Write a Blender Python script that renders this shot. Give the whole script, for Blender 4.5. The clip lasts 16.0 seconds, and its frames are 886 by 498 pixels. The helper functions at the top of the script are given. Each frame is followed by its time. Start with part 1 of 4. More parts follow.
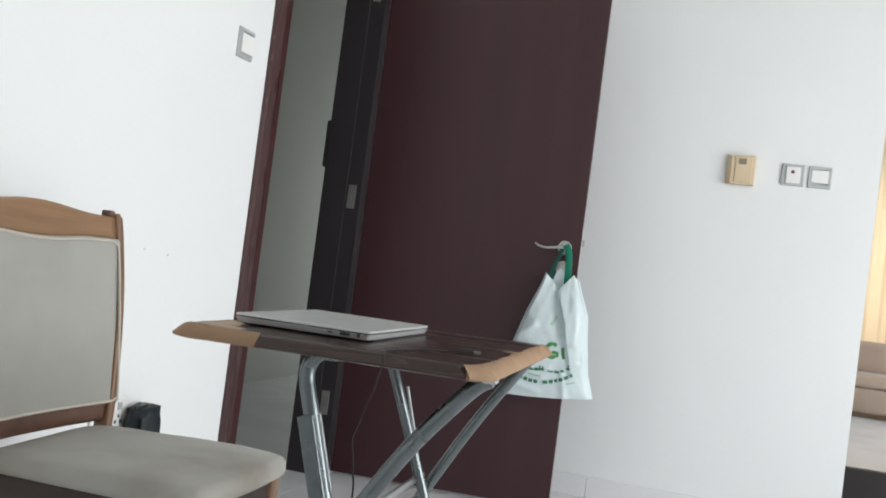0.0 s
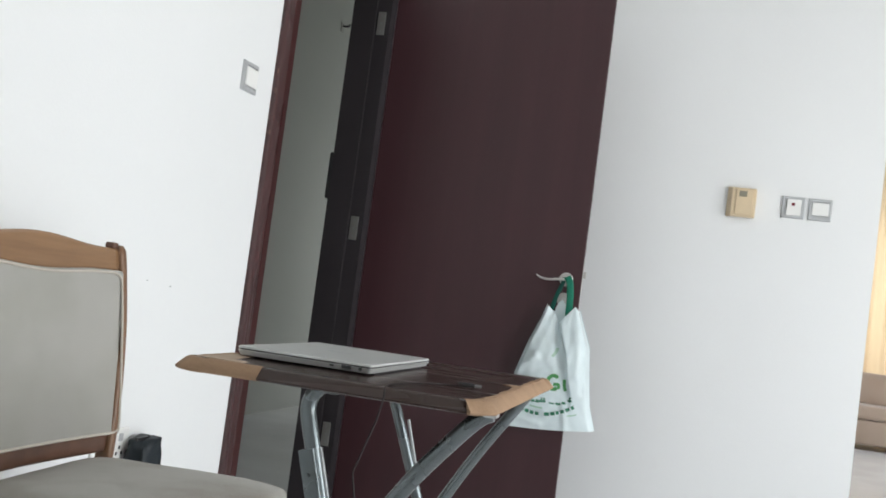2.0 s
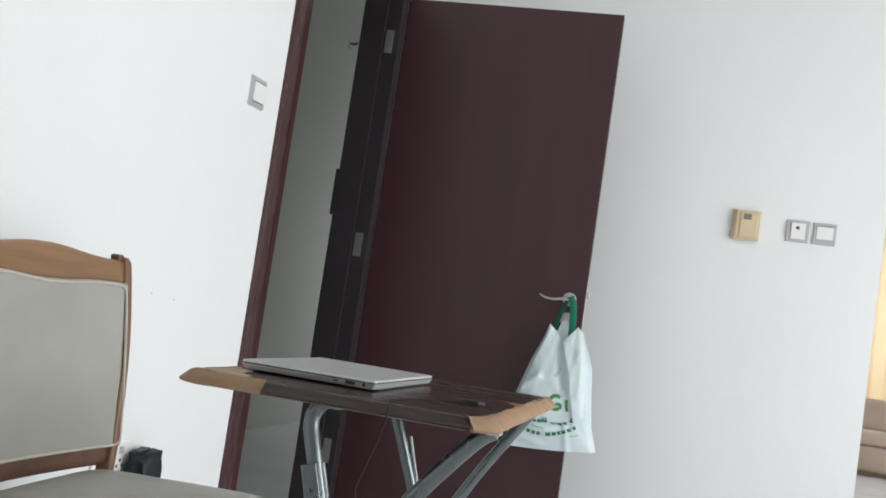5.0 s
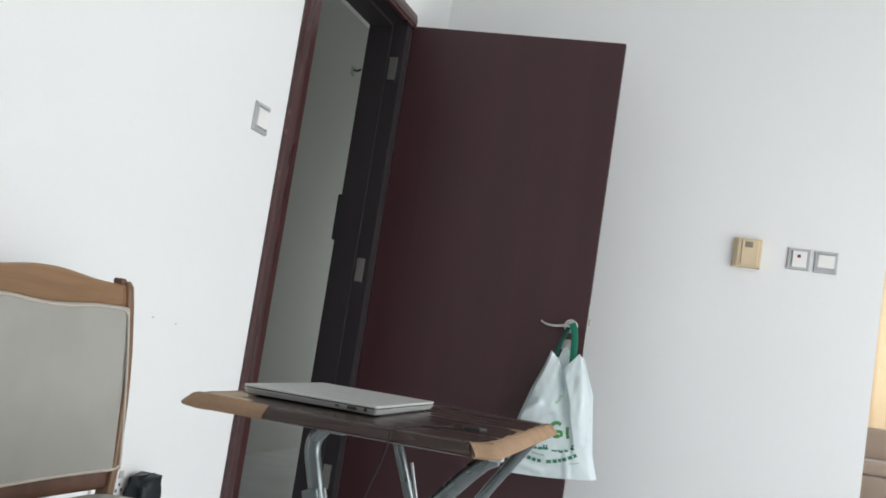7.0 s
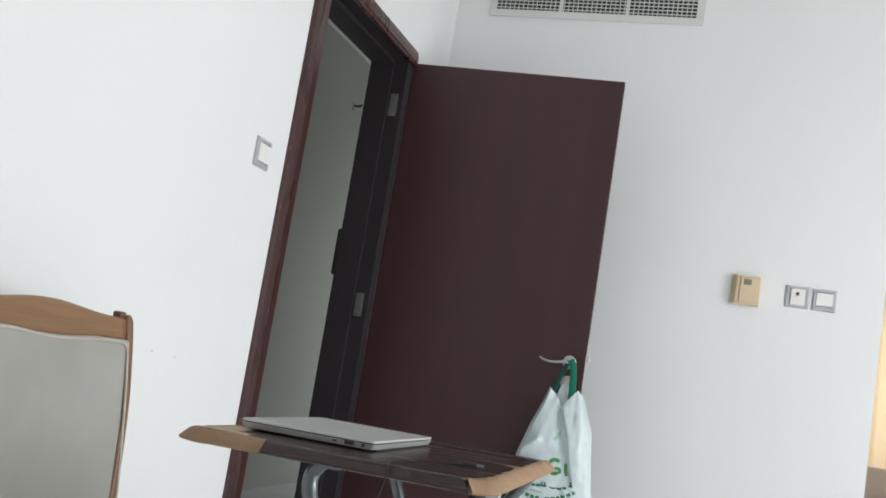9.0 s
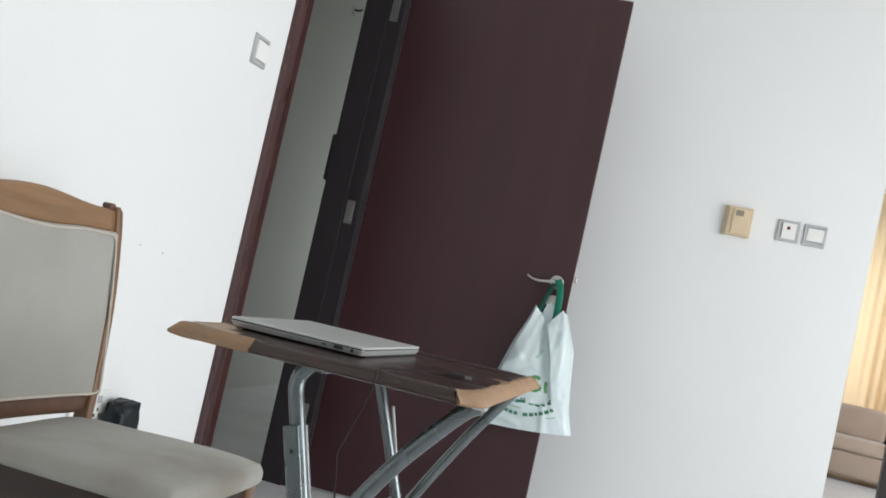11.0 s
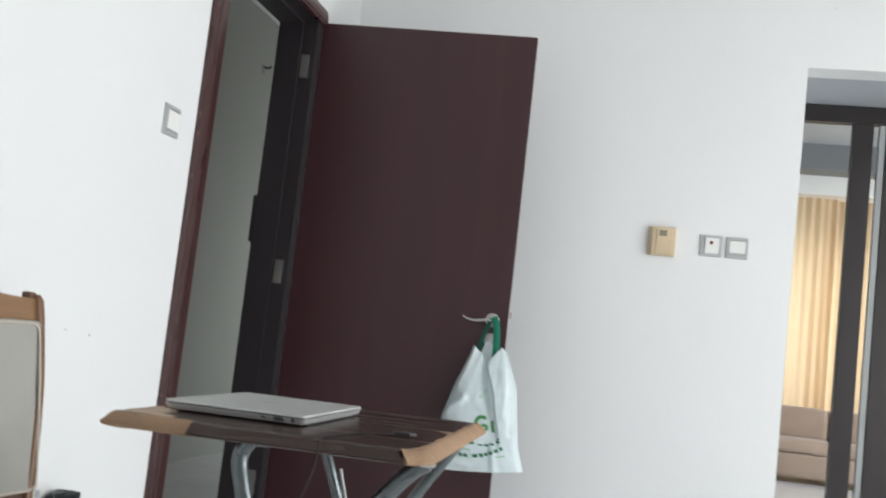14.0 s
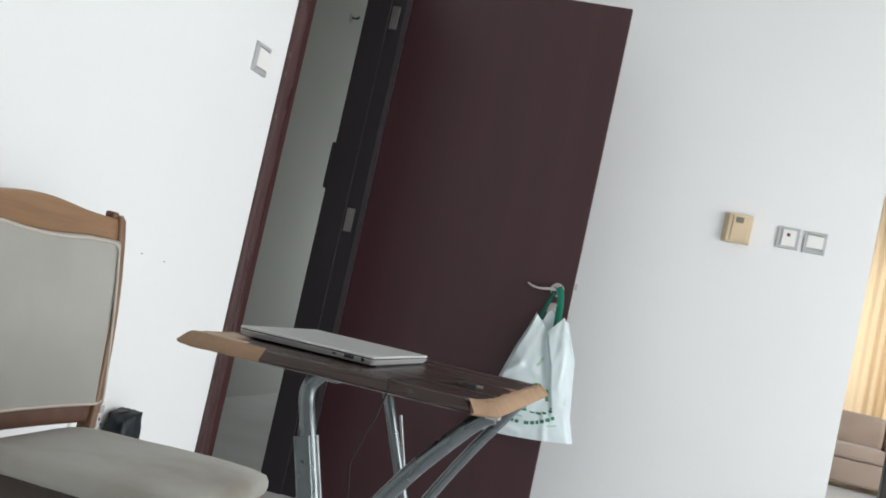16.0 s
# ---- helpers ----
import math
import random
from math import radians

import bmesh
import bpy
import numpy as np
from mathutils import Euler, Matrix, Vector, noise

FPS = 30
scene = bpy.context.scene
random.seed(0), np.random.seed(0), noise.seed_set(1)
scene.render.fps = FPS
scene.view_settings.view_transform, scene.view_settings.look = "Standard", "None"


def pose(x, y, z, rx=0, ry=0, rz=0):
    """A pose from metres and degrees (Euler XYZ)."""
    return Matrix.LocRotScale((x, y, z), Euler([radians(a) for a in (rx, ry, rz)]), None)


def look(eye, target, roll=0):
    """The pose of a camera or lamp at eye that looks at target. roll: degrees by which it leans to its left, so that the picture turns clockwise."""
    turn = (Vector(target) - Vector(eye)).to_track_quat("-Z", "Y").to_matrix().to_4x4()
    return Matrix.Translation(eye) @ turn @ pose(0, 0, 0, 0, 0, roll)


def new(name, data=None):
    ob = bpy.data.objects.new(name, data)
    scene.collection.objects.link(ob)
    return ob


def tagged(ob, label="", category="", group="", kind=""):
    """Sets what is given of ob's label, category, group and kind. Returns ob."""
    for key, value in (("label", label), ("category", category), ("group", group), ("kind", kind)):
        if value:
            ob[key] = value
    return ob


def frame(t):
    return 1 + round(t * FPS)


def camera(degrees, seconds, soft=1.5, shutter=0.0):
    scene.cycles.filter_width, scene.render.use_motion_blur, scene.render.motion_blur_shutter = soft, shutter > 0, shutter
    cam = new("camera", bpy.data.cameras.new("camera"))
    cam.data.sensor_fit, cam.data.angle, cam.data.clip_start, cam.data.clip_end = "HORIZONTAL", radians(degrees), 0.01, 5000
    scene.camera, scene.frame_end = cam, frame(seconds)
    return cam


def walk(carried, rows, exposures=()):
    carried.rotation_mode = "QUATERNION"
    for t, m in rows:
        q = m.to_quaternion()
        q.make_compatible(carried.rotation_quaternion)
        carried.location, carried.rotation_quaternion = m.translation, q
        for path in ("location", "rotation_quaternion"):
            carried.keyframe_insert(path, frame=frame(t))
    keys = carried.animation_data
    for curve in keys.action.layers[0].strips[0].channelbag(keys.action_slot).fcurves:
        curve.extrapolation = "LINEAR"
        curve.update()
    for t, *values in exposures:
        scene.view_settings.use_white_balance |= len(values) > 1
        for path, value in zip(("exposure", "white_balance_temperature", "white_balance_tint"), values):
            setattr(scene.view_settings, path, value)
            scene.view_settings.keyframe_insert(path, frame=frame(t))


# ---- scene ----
cam = camera(48.13, 16.0, soft=1.75, shutter=0.5)
# seconds, x, y, z, then the three angles of pose()
PATH = [
    (0.0, 0.0147, 0.0128, 0.8618, 91.011, -7.331, 15.881),
    (0.5, 0.0152, 0.0074, 0.8663, 91.802, -7.355, 15.877),
    (1.0, 0.0162, 0.0069, 0.8665, 91.689, -7.369, 15.951),
    (1.5, 0.0157, 0.0053, 0.8660, 92.131, -7.419, 16.139),
    (2.0, 0.0178, 0.0026, 0.8669, 92.732, -7.475, 15.986),
    (2.5, 0.0155, 0.0049, 0.8659, 92.168, -7.975, 16.114),
    (3.0, 0.0133, 0.0043, 0.8637, 91.771, -8.394, 16.236),
    (3.5, 0.0145, 0.0027, 0.8643, 92.457, -8.394, 16.165),
    (5.8, 0.0155, -0.0029, 0.8643, 94.705, -8.297, 16.161),
    (6.0, 0.0167, -0.0038, 0.8644, 95.077, -8.243, 16.165),
    (6.5, 0.0170, -0.0054, 0.8642, 95.442, -8.413, 16.173),
    (7.0, 0.0146, -0.0056, 0.8633, 95.275, -8.780, 16.139),
    (7.5, 0.0153, -0.0076, 0.8628, 96.060, -8.899, 16.104),
    (8.0, 0.0148, -0.0082, 0.8621, 96.399, -9.043, 16.089),
    (8.5, 0.0162, -0.0115, 0.8633, 97.021, -8.982, 16.086),
    (9.0, 0.0186, -0.0150, 0.8636, 97.308, -9.184, 16.069),
    (9.5, 0.0150, -0.0116, 0.8633, 96.129, -10.195, 15.755),
    (9.6, 0.0135, -0.0106, 0.8627, 95.540, -10.500, 15.641),
    (9.7, 0.0120, -0.0096, 0.8621, 95.060, -10.800, 15.527),
    (9.8, 0.0106, -0.0085, 0.8614, 95.030, -11.100, 15.412),
    (9.9, 0.0091, -0.0075, 0.8608, 95.150, -11.500, 15.298),
    (10.0, 0.0076, -0.0065, 0.8602, 94.417, -12.083, 15.184),
    (10.1, 0.0059, -0.0046, 0.8597, 93.120, -12.400, 15.133),
    (10.2, 0.0042, -0.0026, 0.8592, 92.533, -12.728, 15.082),
    (12.3, -0.0015, 0.0070, 0.8563, 92.595, -12.325, 15.098),
    (12.4, -0.0020, 0.0077, 0.8568, 91.410, -12.339, 15.126),
    (12.5, -0.0025, 0.0083, 0.8573, 91.113, -12.354, 15.154),
    (12.6, -0.0027, 0.0082, 0.8569, 91.780, -12.379, 15.144),
    (12.7, -0.0028, 0.0080, 0.8564, 91.860, -12.404, 15.133),
    (12.8, -0.0030, 0.0079, 0.8560, 91.630, -12.429, 15.123),
    (12.9, -0.0031, 0.0077, 0.8555, 91.860, -12.454, 15.112),
    (13.0, -0.0033, 0.0076, 0.8551, 92.298, -12.479, 15.102),
    (13.5, -0.0009, 0.0060, 0.8586, 93.251, -11.512, 15.217),
    (13.7, -0.0004, 0.0056, 0.8640, 94.104, -9.206, 14.045),
    (13.8, 0.0002, 0.0053, 0.8680, 94.745, -8.524, 13.380),
    (13.9, 0.0008, 0.0050, 0.8720, 95.120, -7.550, 11.950),
    (14.0, 0.0012, 0.0048, 0.8756, 95.535, -6.439, 11.515),
    (14.1, -0.0010, 0.0040, 0.8725, 95.900, -5.880, 12.430),
    (14.2, -0.0036, 0.0030, 0.8690, 96.230, -6.230, 13.780),
    (14.4, -0.0094, 0.0004, 0.8625, 96.690, -8.370, 14.380),
    (14.5, -0.0122, -0.0010, 0.8604, 96.575, -9.334, 14.676),
    (15.0, -0.0131, 0.0028, 0.8597, 94.889, -9.727, 14.790),
    (15.5, -0.0199, 0.0074, 0.8555, 92.760, -11.666, 14.740),
    (16.0, -0.0218, 0.0057, 0.8537, 93.049, -12.429, 14.775),
]
walk(cam, [(row[0], pose(*row[1:])) for row in PATH],
     exposures=[(0.0, 0.0), (3.5, 0.0), (6.5, -0.06), (8.5, -0.09), (9.5, -0.06), (12.5, 0.0), (14.0, -0.02), (15.0, -0.05), (16.0, -0.02)])

# ---------------------------------------------------------------- plan
XL = -1.381          # room face of the wall with the doorway
D = 4.125            # room face of the far wall
XR = 2.60            # wall on the other side
YB = -2.30           # wall behind, with the window
CEIL = 2.95
OPEN_L, OPEN_R, OPEN_H = 0.535, 1.75, 2.153   # opening in the far wall
DOOR_A, DOOR_B, DOOR_H = 2.806, 3.616, 2.085  # doorway in the left wall

# ---------------------------------------------------------------- world and lights
world = bpy.data.worlds.new("world")
scene.world = world
world.use_nodes = True
wn, wl = world.node_tree.nodes, world.node_tree.links
sky = wn.new("ShaderNodeTexSky")
sky.sky_type = "NISHITA"
sky.sun_disc = False
sky.sun_elevation = radians(48)
sky.sun_rotation = radians(200)
wn["Background"].inputs["Strength"].default_value = 0.08
wl.new(sky.outputs[0], wn["Background"].inputs["Color"])


def area_lamp(name, m, sx, sy, power, color):
    data = bpy.data.lights.new(name, "AREA")
    data.shape, data.size, data.size_y = "RECTANGLE", sx, sy
    data.energy, data.color = power, color
    ob = new(name, data)
    ob.matrix_world = m
    return ob


WIN_L, WIN_R, WIN_B, WIN_T = 0.2, 3.2, 0.05, 2.15      # window in the east wall, along y
area_lamp("window_skylight", look((XR + 0.20, 1.7, 1.12), (XL, 1.9, -0.25)), 2.9, 2.0, 99, (0.905, 0.942, 1.0))
area_lamp("window_ground_light", look((XR + 0.10, 1.7, 1.10), (XL, 1.7, 2.30)), 2.8, 1.95, 23, (1.0, 0.925, 0.68))
area_lamp("far_window_daylight", look((1.9, 11.16, 1.45), (1.9, 9.0, 1.25)), 3.4, 1.8, 47, (1.0, 0.95, 0.86))
# Added fill that brightens the sofa, floor and pelmet; its source is assumed.
area_lamp("far_side_fill_light", look((4.36, 7.6, 1.7), (1.0, 8.2, 0.8)), 2.2, 1.6, 170, (0.98, 0.99, 1.0))
# Added fill at the unseen corridor end, lifting its wall and floor.
area_lamp("corridor_fill_light", look((-2.05, 8.3, 1.2), (-2.05, 4.5, 0.0)), 0.9, 1.4, 16, (0.98, 1.0, 0.98))

# ---------------------------------------------------------------- materials


def material(name, color, rough=0.6, metal=0.0, vary=0.06, scale=6.0, grain=60.0, bump=0.1, spec=0.5, stretch=(1, 1, 1), second=None, coat=0.0):
    """Two scales of colour variation, roughness variation and a fine bump, in object space."""
    m = bpy.data.materials.new(name)
    m.use_nodes = True
    n, l = m.node_tree.nodes, m.node_tree.links
    b = n["Principled BSDF"]
    co = n.new("ShaderNodeTexCoord")
    mp = n.new("ShaderNodeMapping")
    mp.inputs["Scale"].default_value = stretch
    l.new(co.outputs["Object"], mp.inputs["Vector"])
    big, small = n.new("ShaderNodeTexNoise"), n.new("ShaderNodeTexNoise")
    big.inputs["Scale"].default_value, small.inputs["Scale"].default_value = scale, grain
    big.inputs["Detail"].default_value, small.inputs["Detail"].default_value = 5.0, 3.0
    l.new(mp.outputs[0], big.inputs["Vector"])
    l.new(mp.outputs[0], small.inputs["Vector"])
    add = n.new("ShaderNodeMath")
    add.operation = "MULTIPLY_ADD"
    l.new(small.outputs["Fac"], add.inputs[0])
    add.inputs[1].default_value = 0.35
    l.new(big.outputs["Fac"], add.inputs[2])
    ramp = n.new("ShaderNodeValToRGB")
    c2 = second or tuple(c * (1 + vary) for c in color)
    c1 = tuple(c * (1 - vary) for c in color)
    ramp.color_ramp.elements[0].position, ramp.color_ramp.elements[1].position = 0.38, 0.95
    ramp.color_ramp.elements[0].color, ramp.color_ramp.elements[1].color = (*c1, 1), (*c2, 1)
    l.new(add.outputs[0], ramp.inputs["Fac"])
    l.new(ramp.outputs[0], b.inputs["Base Color"])
    rr = n.new("ShaderNodeMapRange")
    rr.inputs["To Min"].default_value, rr.inputs["To Max"].default_value = max(rough - 0.07, 0.02), min(rough + 0.07, 1.0)
    l.new(big.outputs["Fac"], rr.inputs["Value"])
    l.new(rr.outputs[0], b.inputs["Roughness"])
    b.inputs["Metallic"].default_value = metal
    b.inputs["Specular IOR Level"].default_value = spec
    b.inputs["Coat Weight"].default_value = coat
    if bump:
        bp = n.new("ShaderNodeBump")
        bp.inputs["Strength"].default_value, bp.inputs["Distance"].default_value = bump, 0.002
        l.new(small.outputs["Fac"], bp.inputs["Height"])
        l.new(bp.outputs[0], b.inputs["Normal"])
    return m


def wood(name, dark, light, rough=0.4, scale=3.0, along=2, coat=0.15, rings=9.0, spec=0.5):
    """Wood with streaks along one axis."""
    m = bpy.data.materials.new(name)
    m.use_nodes = True
    n, l = m.node_tree.nodes, m.node_tree.links
    b = n["Principled BSDF"]
    co, mp = n.new("ShaderNodeTexCoord"), n.new("ShaderNodeMapping")
    sc = [rings, rings, rings]
    sc[along] = rings * 0.06
    mp.inputs["Scale"].default_value = sc
    l.new(co.outputs["Object"], mp.inputs["Vector"])
    t1, t2 = n.new("ShaderNodeTexNoise"), n.new("ShaderNodeTexNoise")
    t1.inputs["Scale"].default_value, t1.inputs["Detail"].default_value, t1.inputs["Distortion"].default_value = scale, 6.0, 0.6
    t2.inputs["Scale"].default_value, t2.inputs["Detail"].default_value = scale * 7, 3.0
    l.new(mp.outputs[0], t1.inputs["Vector"])
    l.new(mp.outputs[0], t2.inputs["Vector"])
    mx = n.new("ShaderNodeMath")
    mx.operation = "MULTIPLY_ADD"
    mx.inputs[1].default_value = 0.3
    l.new(t2.outputs["Fac"], mx.inputs[0])
    l.new(t1.outputs["Fac"], mx.inputs[2])
    ramp = n.new("ShaderNodeValToRGB")
    ramp.color_ramp.elements[0].position, ramp.color_ramp.elements[1].position = 0.42, 0.88
    ramp.color_ramp.elements[0].color, ramp.color_ramp.elements[1].color = (*dark, 1), (*light, 1)
    l.new(mx.outputs[0], ramp.inputs["Fac"])
    l.new(ramp.outputs[0], b.inputs["Base Color"])
    rr = n.new("ShaderNodeMapRange")
    rr.inputs["To Min"].default_value, rr.inputs["To Max"].default_value = rough - 0.06, rough + 0.1
    l.new(t1.outputs["Fac"], rr.inputs["Value"])
    l.new(rr.outputs[0], b.inputs["Roughness"])
    b.inputs["Specular IOR Level"].default_value = spec
    b.inputs["Coat Weight"].default_value = coat
    b.inputs["Coat Roughness"].default_value = 0.3
    bp = n.new("ShaderNodeBump")
    bp.inputs["Strength"].default_value, bp.inputs["Distance"].default_value = 0.08, 0.001
    l.new(t2.outputs["Fac"], bp.inputs["Height"])
    l.new(bp.outputs[0], b.inputs["Normal"])
    return m


def fabric(name, color, dirt, threads=900.0):
    """Woven cloth with soft stains of a second colour."""
    m = material(name, color, rough=0.95, vary=0.05, scale=5.0, grain=threads, bump=0.35, spec=0.2, second=None)
    n, l = m.node_tree.nodes, m.node_tree.links
    b = n["Principled BSDF"]
    co, t = n.new("ShaderNodeTexCoord"), n.new("ShaderNodeTexNoise")
    t.inputs["Scale"].default_value, t.inputs["Detail"].default_value = 5.5, 4.0
    l.new(co.outputs["Object"], t.inputs["Vector"])
    r = n.new("ShaderNodeMapRange")
    r.inputs["From Min"].default_value, r.inputs["From Max"].default_value = 0.45, 0.72
    r.inputs["To Max"].default_value = 0.8
    l.new(t.outputs["Fac"], r.inputs["Value"])
    mix = n.new("ShaderNodeMixRGB")
    old = b.inputs["Base Color"].links[0].from_socket
    l.new(r.outputs[0], mix.inputs["Fac"])
    l.new(old, mix.inputs["Color1"])
    mix.inputs["Color2"].default_value = (*dirt, 1)
    l.new(mix.outputs[0], b.inputs["Base Color"])
    b.inputs["Sheen Weight"].default_value = 0.25
    return m


def see_through(name, color, share, rough=0.9):
    """Thin cloth or film: part of the light passes."""
    m = material(name, color, rough=rough, vary=0.05, scale=9, grain=300, bump=0.1)
    n, l = m.node_tree.nodes, m.node_tree.links
    b, out = n["Principled BSDF"], n["Material Output"]
    tr, mix = n.new("ShaderNodeBsdfTranslucent"), n.new("ShaderNodeMixShader")
    l.new(b.inputs["Base Color"].links[0].from_socket, tr.inputs["Color"])
    mix.inputs["Fac"].default_value = share
    l.new(b.outputs[0], mix.inputs[1])
    l.new(tr.outputs[0], mix.inputs[2])
    l.new(mix.outputs[0], out.inputs["Surface"])
    return m


def clear_glass(name, tint=(0.9, 0.93, 0.93)):
    m = bpy.data.materials.new(name)
    m.use_nodes = True
    b = m.node_tree.nodes["Principled BSDF"]
    b.inputs["Base Color"].default_value = (*tint, 1)
    b.inputs["Transmission Weight"].default_value = 1.0
    b.inputs["Roughness"].default_value = 0.0
    b.inputs["IOR"].default_value = 1.05
    return m


M_WALL = material("wall_paint", (0.79, 0.80, 0.80), rough=0.75, vary=0.015, scale=1.3, grain=140, bump=0.12, spec=0.3)
# Greyer than M_WALL: part of the corridor's dimness is put into the colour.
M_CORRIDOR = material("dimmed_corridor_wall", (0.62, 0.63, 0.60), rough=0.8, vary=0.02, scale=1.3, grain=140, bump=0.1, spec=0.3)
M_CEIL = material("ceiling_paint", (0.82, 0.82, 0.81), rough=0.9, vary=0.015, scale=1.0, grain=90, bump=0.08)
M_TILE = material("floor_tile", (0.76, 0.76, 0.77), rough=0.2, vary=0.035, scale=3.5, grain=45, bump=0.02, spec=0.5)
M_GROUT = material("grout", (0.42, 0.42, 0.41), rough=0.95, vary=0.1, scale=12, grain=200, bump=0.2)
M_LEAF = wood("mahogany_veneer", (0.0370, 0.0117, 0.0150), (0.0465, 0.0153, 0.0190), rough=0.36, along=2, coat=0.0, rings=4, spec=0.5)
# Darker, bluer than the leaf: the doorway's shade is painted into the lining.
M_LINING = wood("shade_dark_lining", (0.0150, 0.0115, 0.0140), (0.0205, 0.0155, 0.0185), rough=0.7, along=2, coat=0.0, rings=4)
M_CASING = wood("mahogany_trim", (0.036, 0.0088, 0.0090), (0.056, 0.0148, 0.0145), rough=0.27, along=2, coat=0.25, rings=9)
M_CHIP = material("raw_chipped_wood", (0.13, 0.075, 0.06), rough=0.9, vary=0.15, scale=30, grain=200)
M_CHAIR = wood("honey_oak", (0.185, 0.096, 0.044), (0.29, 0.163, 0.080), rough=0.42, along=1, coat=0.15, rings=8)
M_CHAIR_V = wood("honey_oak_upright", (0.155, 0.078, 0.039), (0.235, 0.124, 0.064), rough=0.4, along=2, coat=0.2, rings=8)
M_CHAIR_DARK = wood("walnut_rail", (0.085, 0.038, 0.022), (0.14, 0.066, 0.04), rough=0.45, along=0, coat=0.1, rings=8)
# Apron wood with the heavy shade below the seat put into its colour.
M_APRON = wood("shade_dark_apron", (0.026, 0.016, 0.0125), (0.042, 0.026, 0.020), rough=0.6, along=0, coat=0.0, rings=8)
M_CLOTH = fabric("grey_beige_upholstery", (0.355, 0.345, 0.31), (0.21, 0.175, 0.13))
M_CLOTH_BACK = fabric("clean_grey_beige_upholstery", (0.38, 0.37, 0.34), (0.33, 0.325, 0.285))
M_PIPING = material("piping", (0.50, 0.46, 0.40), rough=0.9, vary=0.08, scale=20, grain=400, bump=0.2)
# Lit copy of the bare board: light on its upward face is in the colour.
M_PALE = material("lit_torn_board", (0.40, 0.31, 0.235), rough=0.9, vary=0.18, scale=30, grain=240, bump=0.3, spec=0.2)
M_TOP = wood("dark_laminate", (0.038, 0.0232, 0.0195), (0.0445, 0.0272, 0.0230), rough=0.24, along=0, coat=0.0, rings=5, spec=0.3)
M_BARE = material("bare_particle_board", (0.31, 0.202, 0.128), rough=0.9, vary=0.16, scale=28, grain=260, bump=0.35, spec=0.2)
M_STEEL = material("grey_steel_tube", (0.150, 0.170, 0.176), rough=0.27, metal=0.9, vary=0.08, scale=9, grain=120, bump=0.03)
M_BRIGHT = material("bright_zinc", (0.55, 0.56, 0.56), rough=0.32, metal=1.0, vary=0.05, scale=14, grain=200, bump=0.03)
M_BAR = material("dull_zinc", (0.33, 0.345, 0.35), rough=0.3, metal=0.95, vary=0.06, scale=14, grain=200, bump=0.03)
M_SATIN = material("satin_nickel", (0.52, 0.51, 0.49), rough=0.33, metal=0.9, vary=0.05, scale=20, grain=250, bump=0.03)
M_ALU = material("silver_aluminium", (0.57, 0.58, 0.57), rough=0.34, metal=0.3, vary=0.02, scale=10, grain=500, bump=0.02)
M_BLACK = material("black_plastic", (0.018, 0.018, 0.020), rough=0.4, vary=0.1, scale=12, grain=200, bump=0.05)
M_CORD = material("brown_grey_cord", (0.030, 0.026, 0.026), rough=0.9, vary=0.1, spec=0.2)
M_NAVY = material("black_leather", (0.010, 0.015, 0.019), rough=0.5, vary=0.3, scale=14, grain=120, bump=0.2, spec=0.3)
M_DARKGAP = material("duct_shade", (0.02, 0.02, 0.02), rough=0.9, vary=0.1)
M_WHITE = material("white_plastic", (0.80, 0.80, 0.78), rough=0.35, vary=0.02, scale=9, grain=150, bump=0.02)
M_GREYPL = material("grey_plastic_bezel", (0.46, 0.47, 0.48), rough=0.45, metal=0.2, vary=0.05, scale=12, grain=200, bump=0.03)
M_YELLOW = material("aged_yellow_plastic", (0.64, 0.51, 0.34), rough=0.45, vary=0.08, scale=14, grain=150, bump=0.04)
M_LCD = material("grey_lcd", (0.24, 0.22, 0.17), rough=0.25, vary=0.06, scale=20)
M_RED = material("red_lens", (0.16, 0.02, 0.03), rough=0.25, vary=0.1, scale=30)
M_VENT = material("white_powder_coat", (0.66, 0.67, 0.65), rough=0.55, vary=0.04, scale=9, grain=150, bump=0.03)
M_BAG = see_through("white_polythene", (0.79, 0.885, 0.905), 0.22, rough=0.12)
M_GREEN = see_through("green_polythene", (0.0, 0.20, 0.12), 0.25, rough=0.3)
# Shaded copy of the green film, for the handle turned from the light.
M_GREEN_SHADED = see_through("shaded_green_polythene", (0.0, 0.085, 0.062), 0.2, rough=0.3)
M_PRINT = material("green_print", (0.04, 0.20, 0.12), rough=0.35, vary=0.15, scale=60, grain=400, bump=0.0)
M_MARK = material("bright_green_print", (0.07, 0.27, 0.09), rough=0.35, vary=0.12, scale=60, grain=400, bump=0.0)
M_PRINT_LIGHT = material("pale_green_print", (0.42, 0.62, 0.50), rough=0.35, vary=0.1, scale=60, grain=400, bump=0.0)
M_CURTAIN = see_through("gold_curtain", (0.76, 0.60, 0.41), 0.55)
M_SOFA = fabric("brown_sofa_cloth", (0.39, 0.295, 0.235), (0.33, 0.24, 0.185), threads=500)
M_FRAME = material("dark_bronze_aluminium", (0.035, 0.030, 0.030), rough=0.4, metal=0.3, vary=0.1, scale=8, grain=200, bump=0.03)
M_SEAL = material("grey_seal", (0.42, 0.44, 0.44), rough=0.6, vary=0.06)
M_GLASS = clear_glass("clear_glass")
M_DARKGLASS = material("smoked_panel", (0.085, 0.092, 0.096), rough=0.3, vary=0.08, scale=4)
# Three greys with the shade of the backlit far room put into them.
M_SHADE_FAR = material("shaded_far_ceiling", (0.33, 0.35, 0.37), rough=0.85, vary=0.03, scale=2)
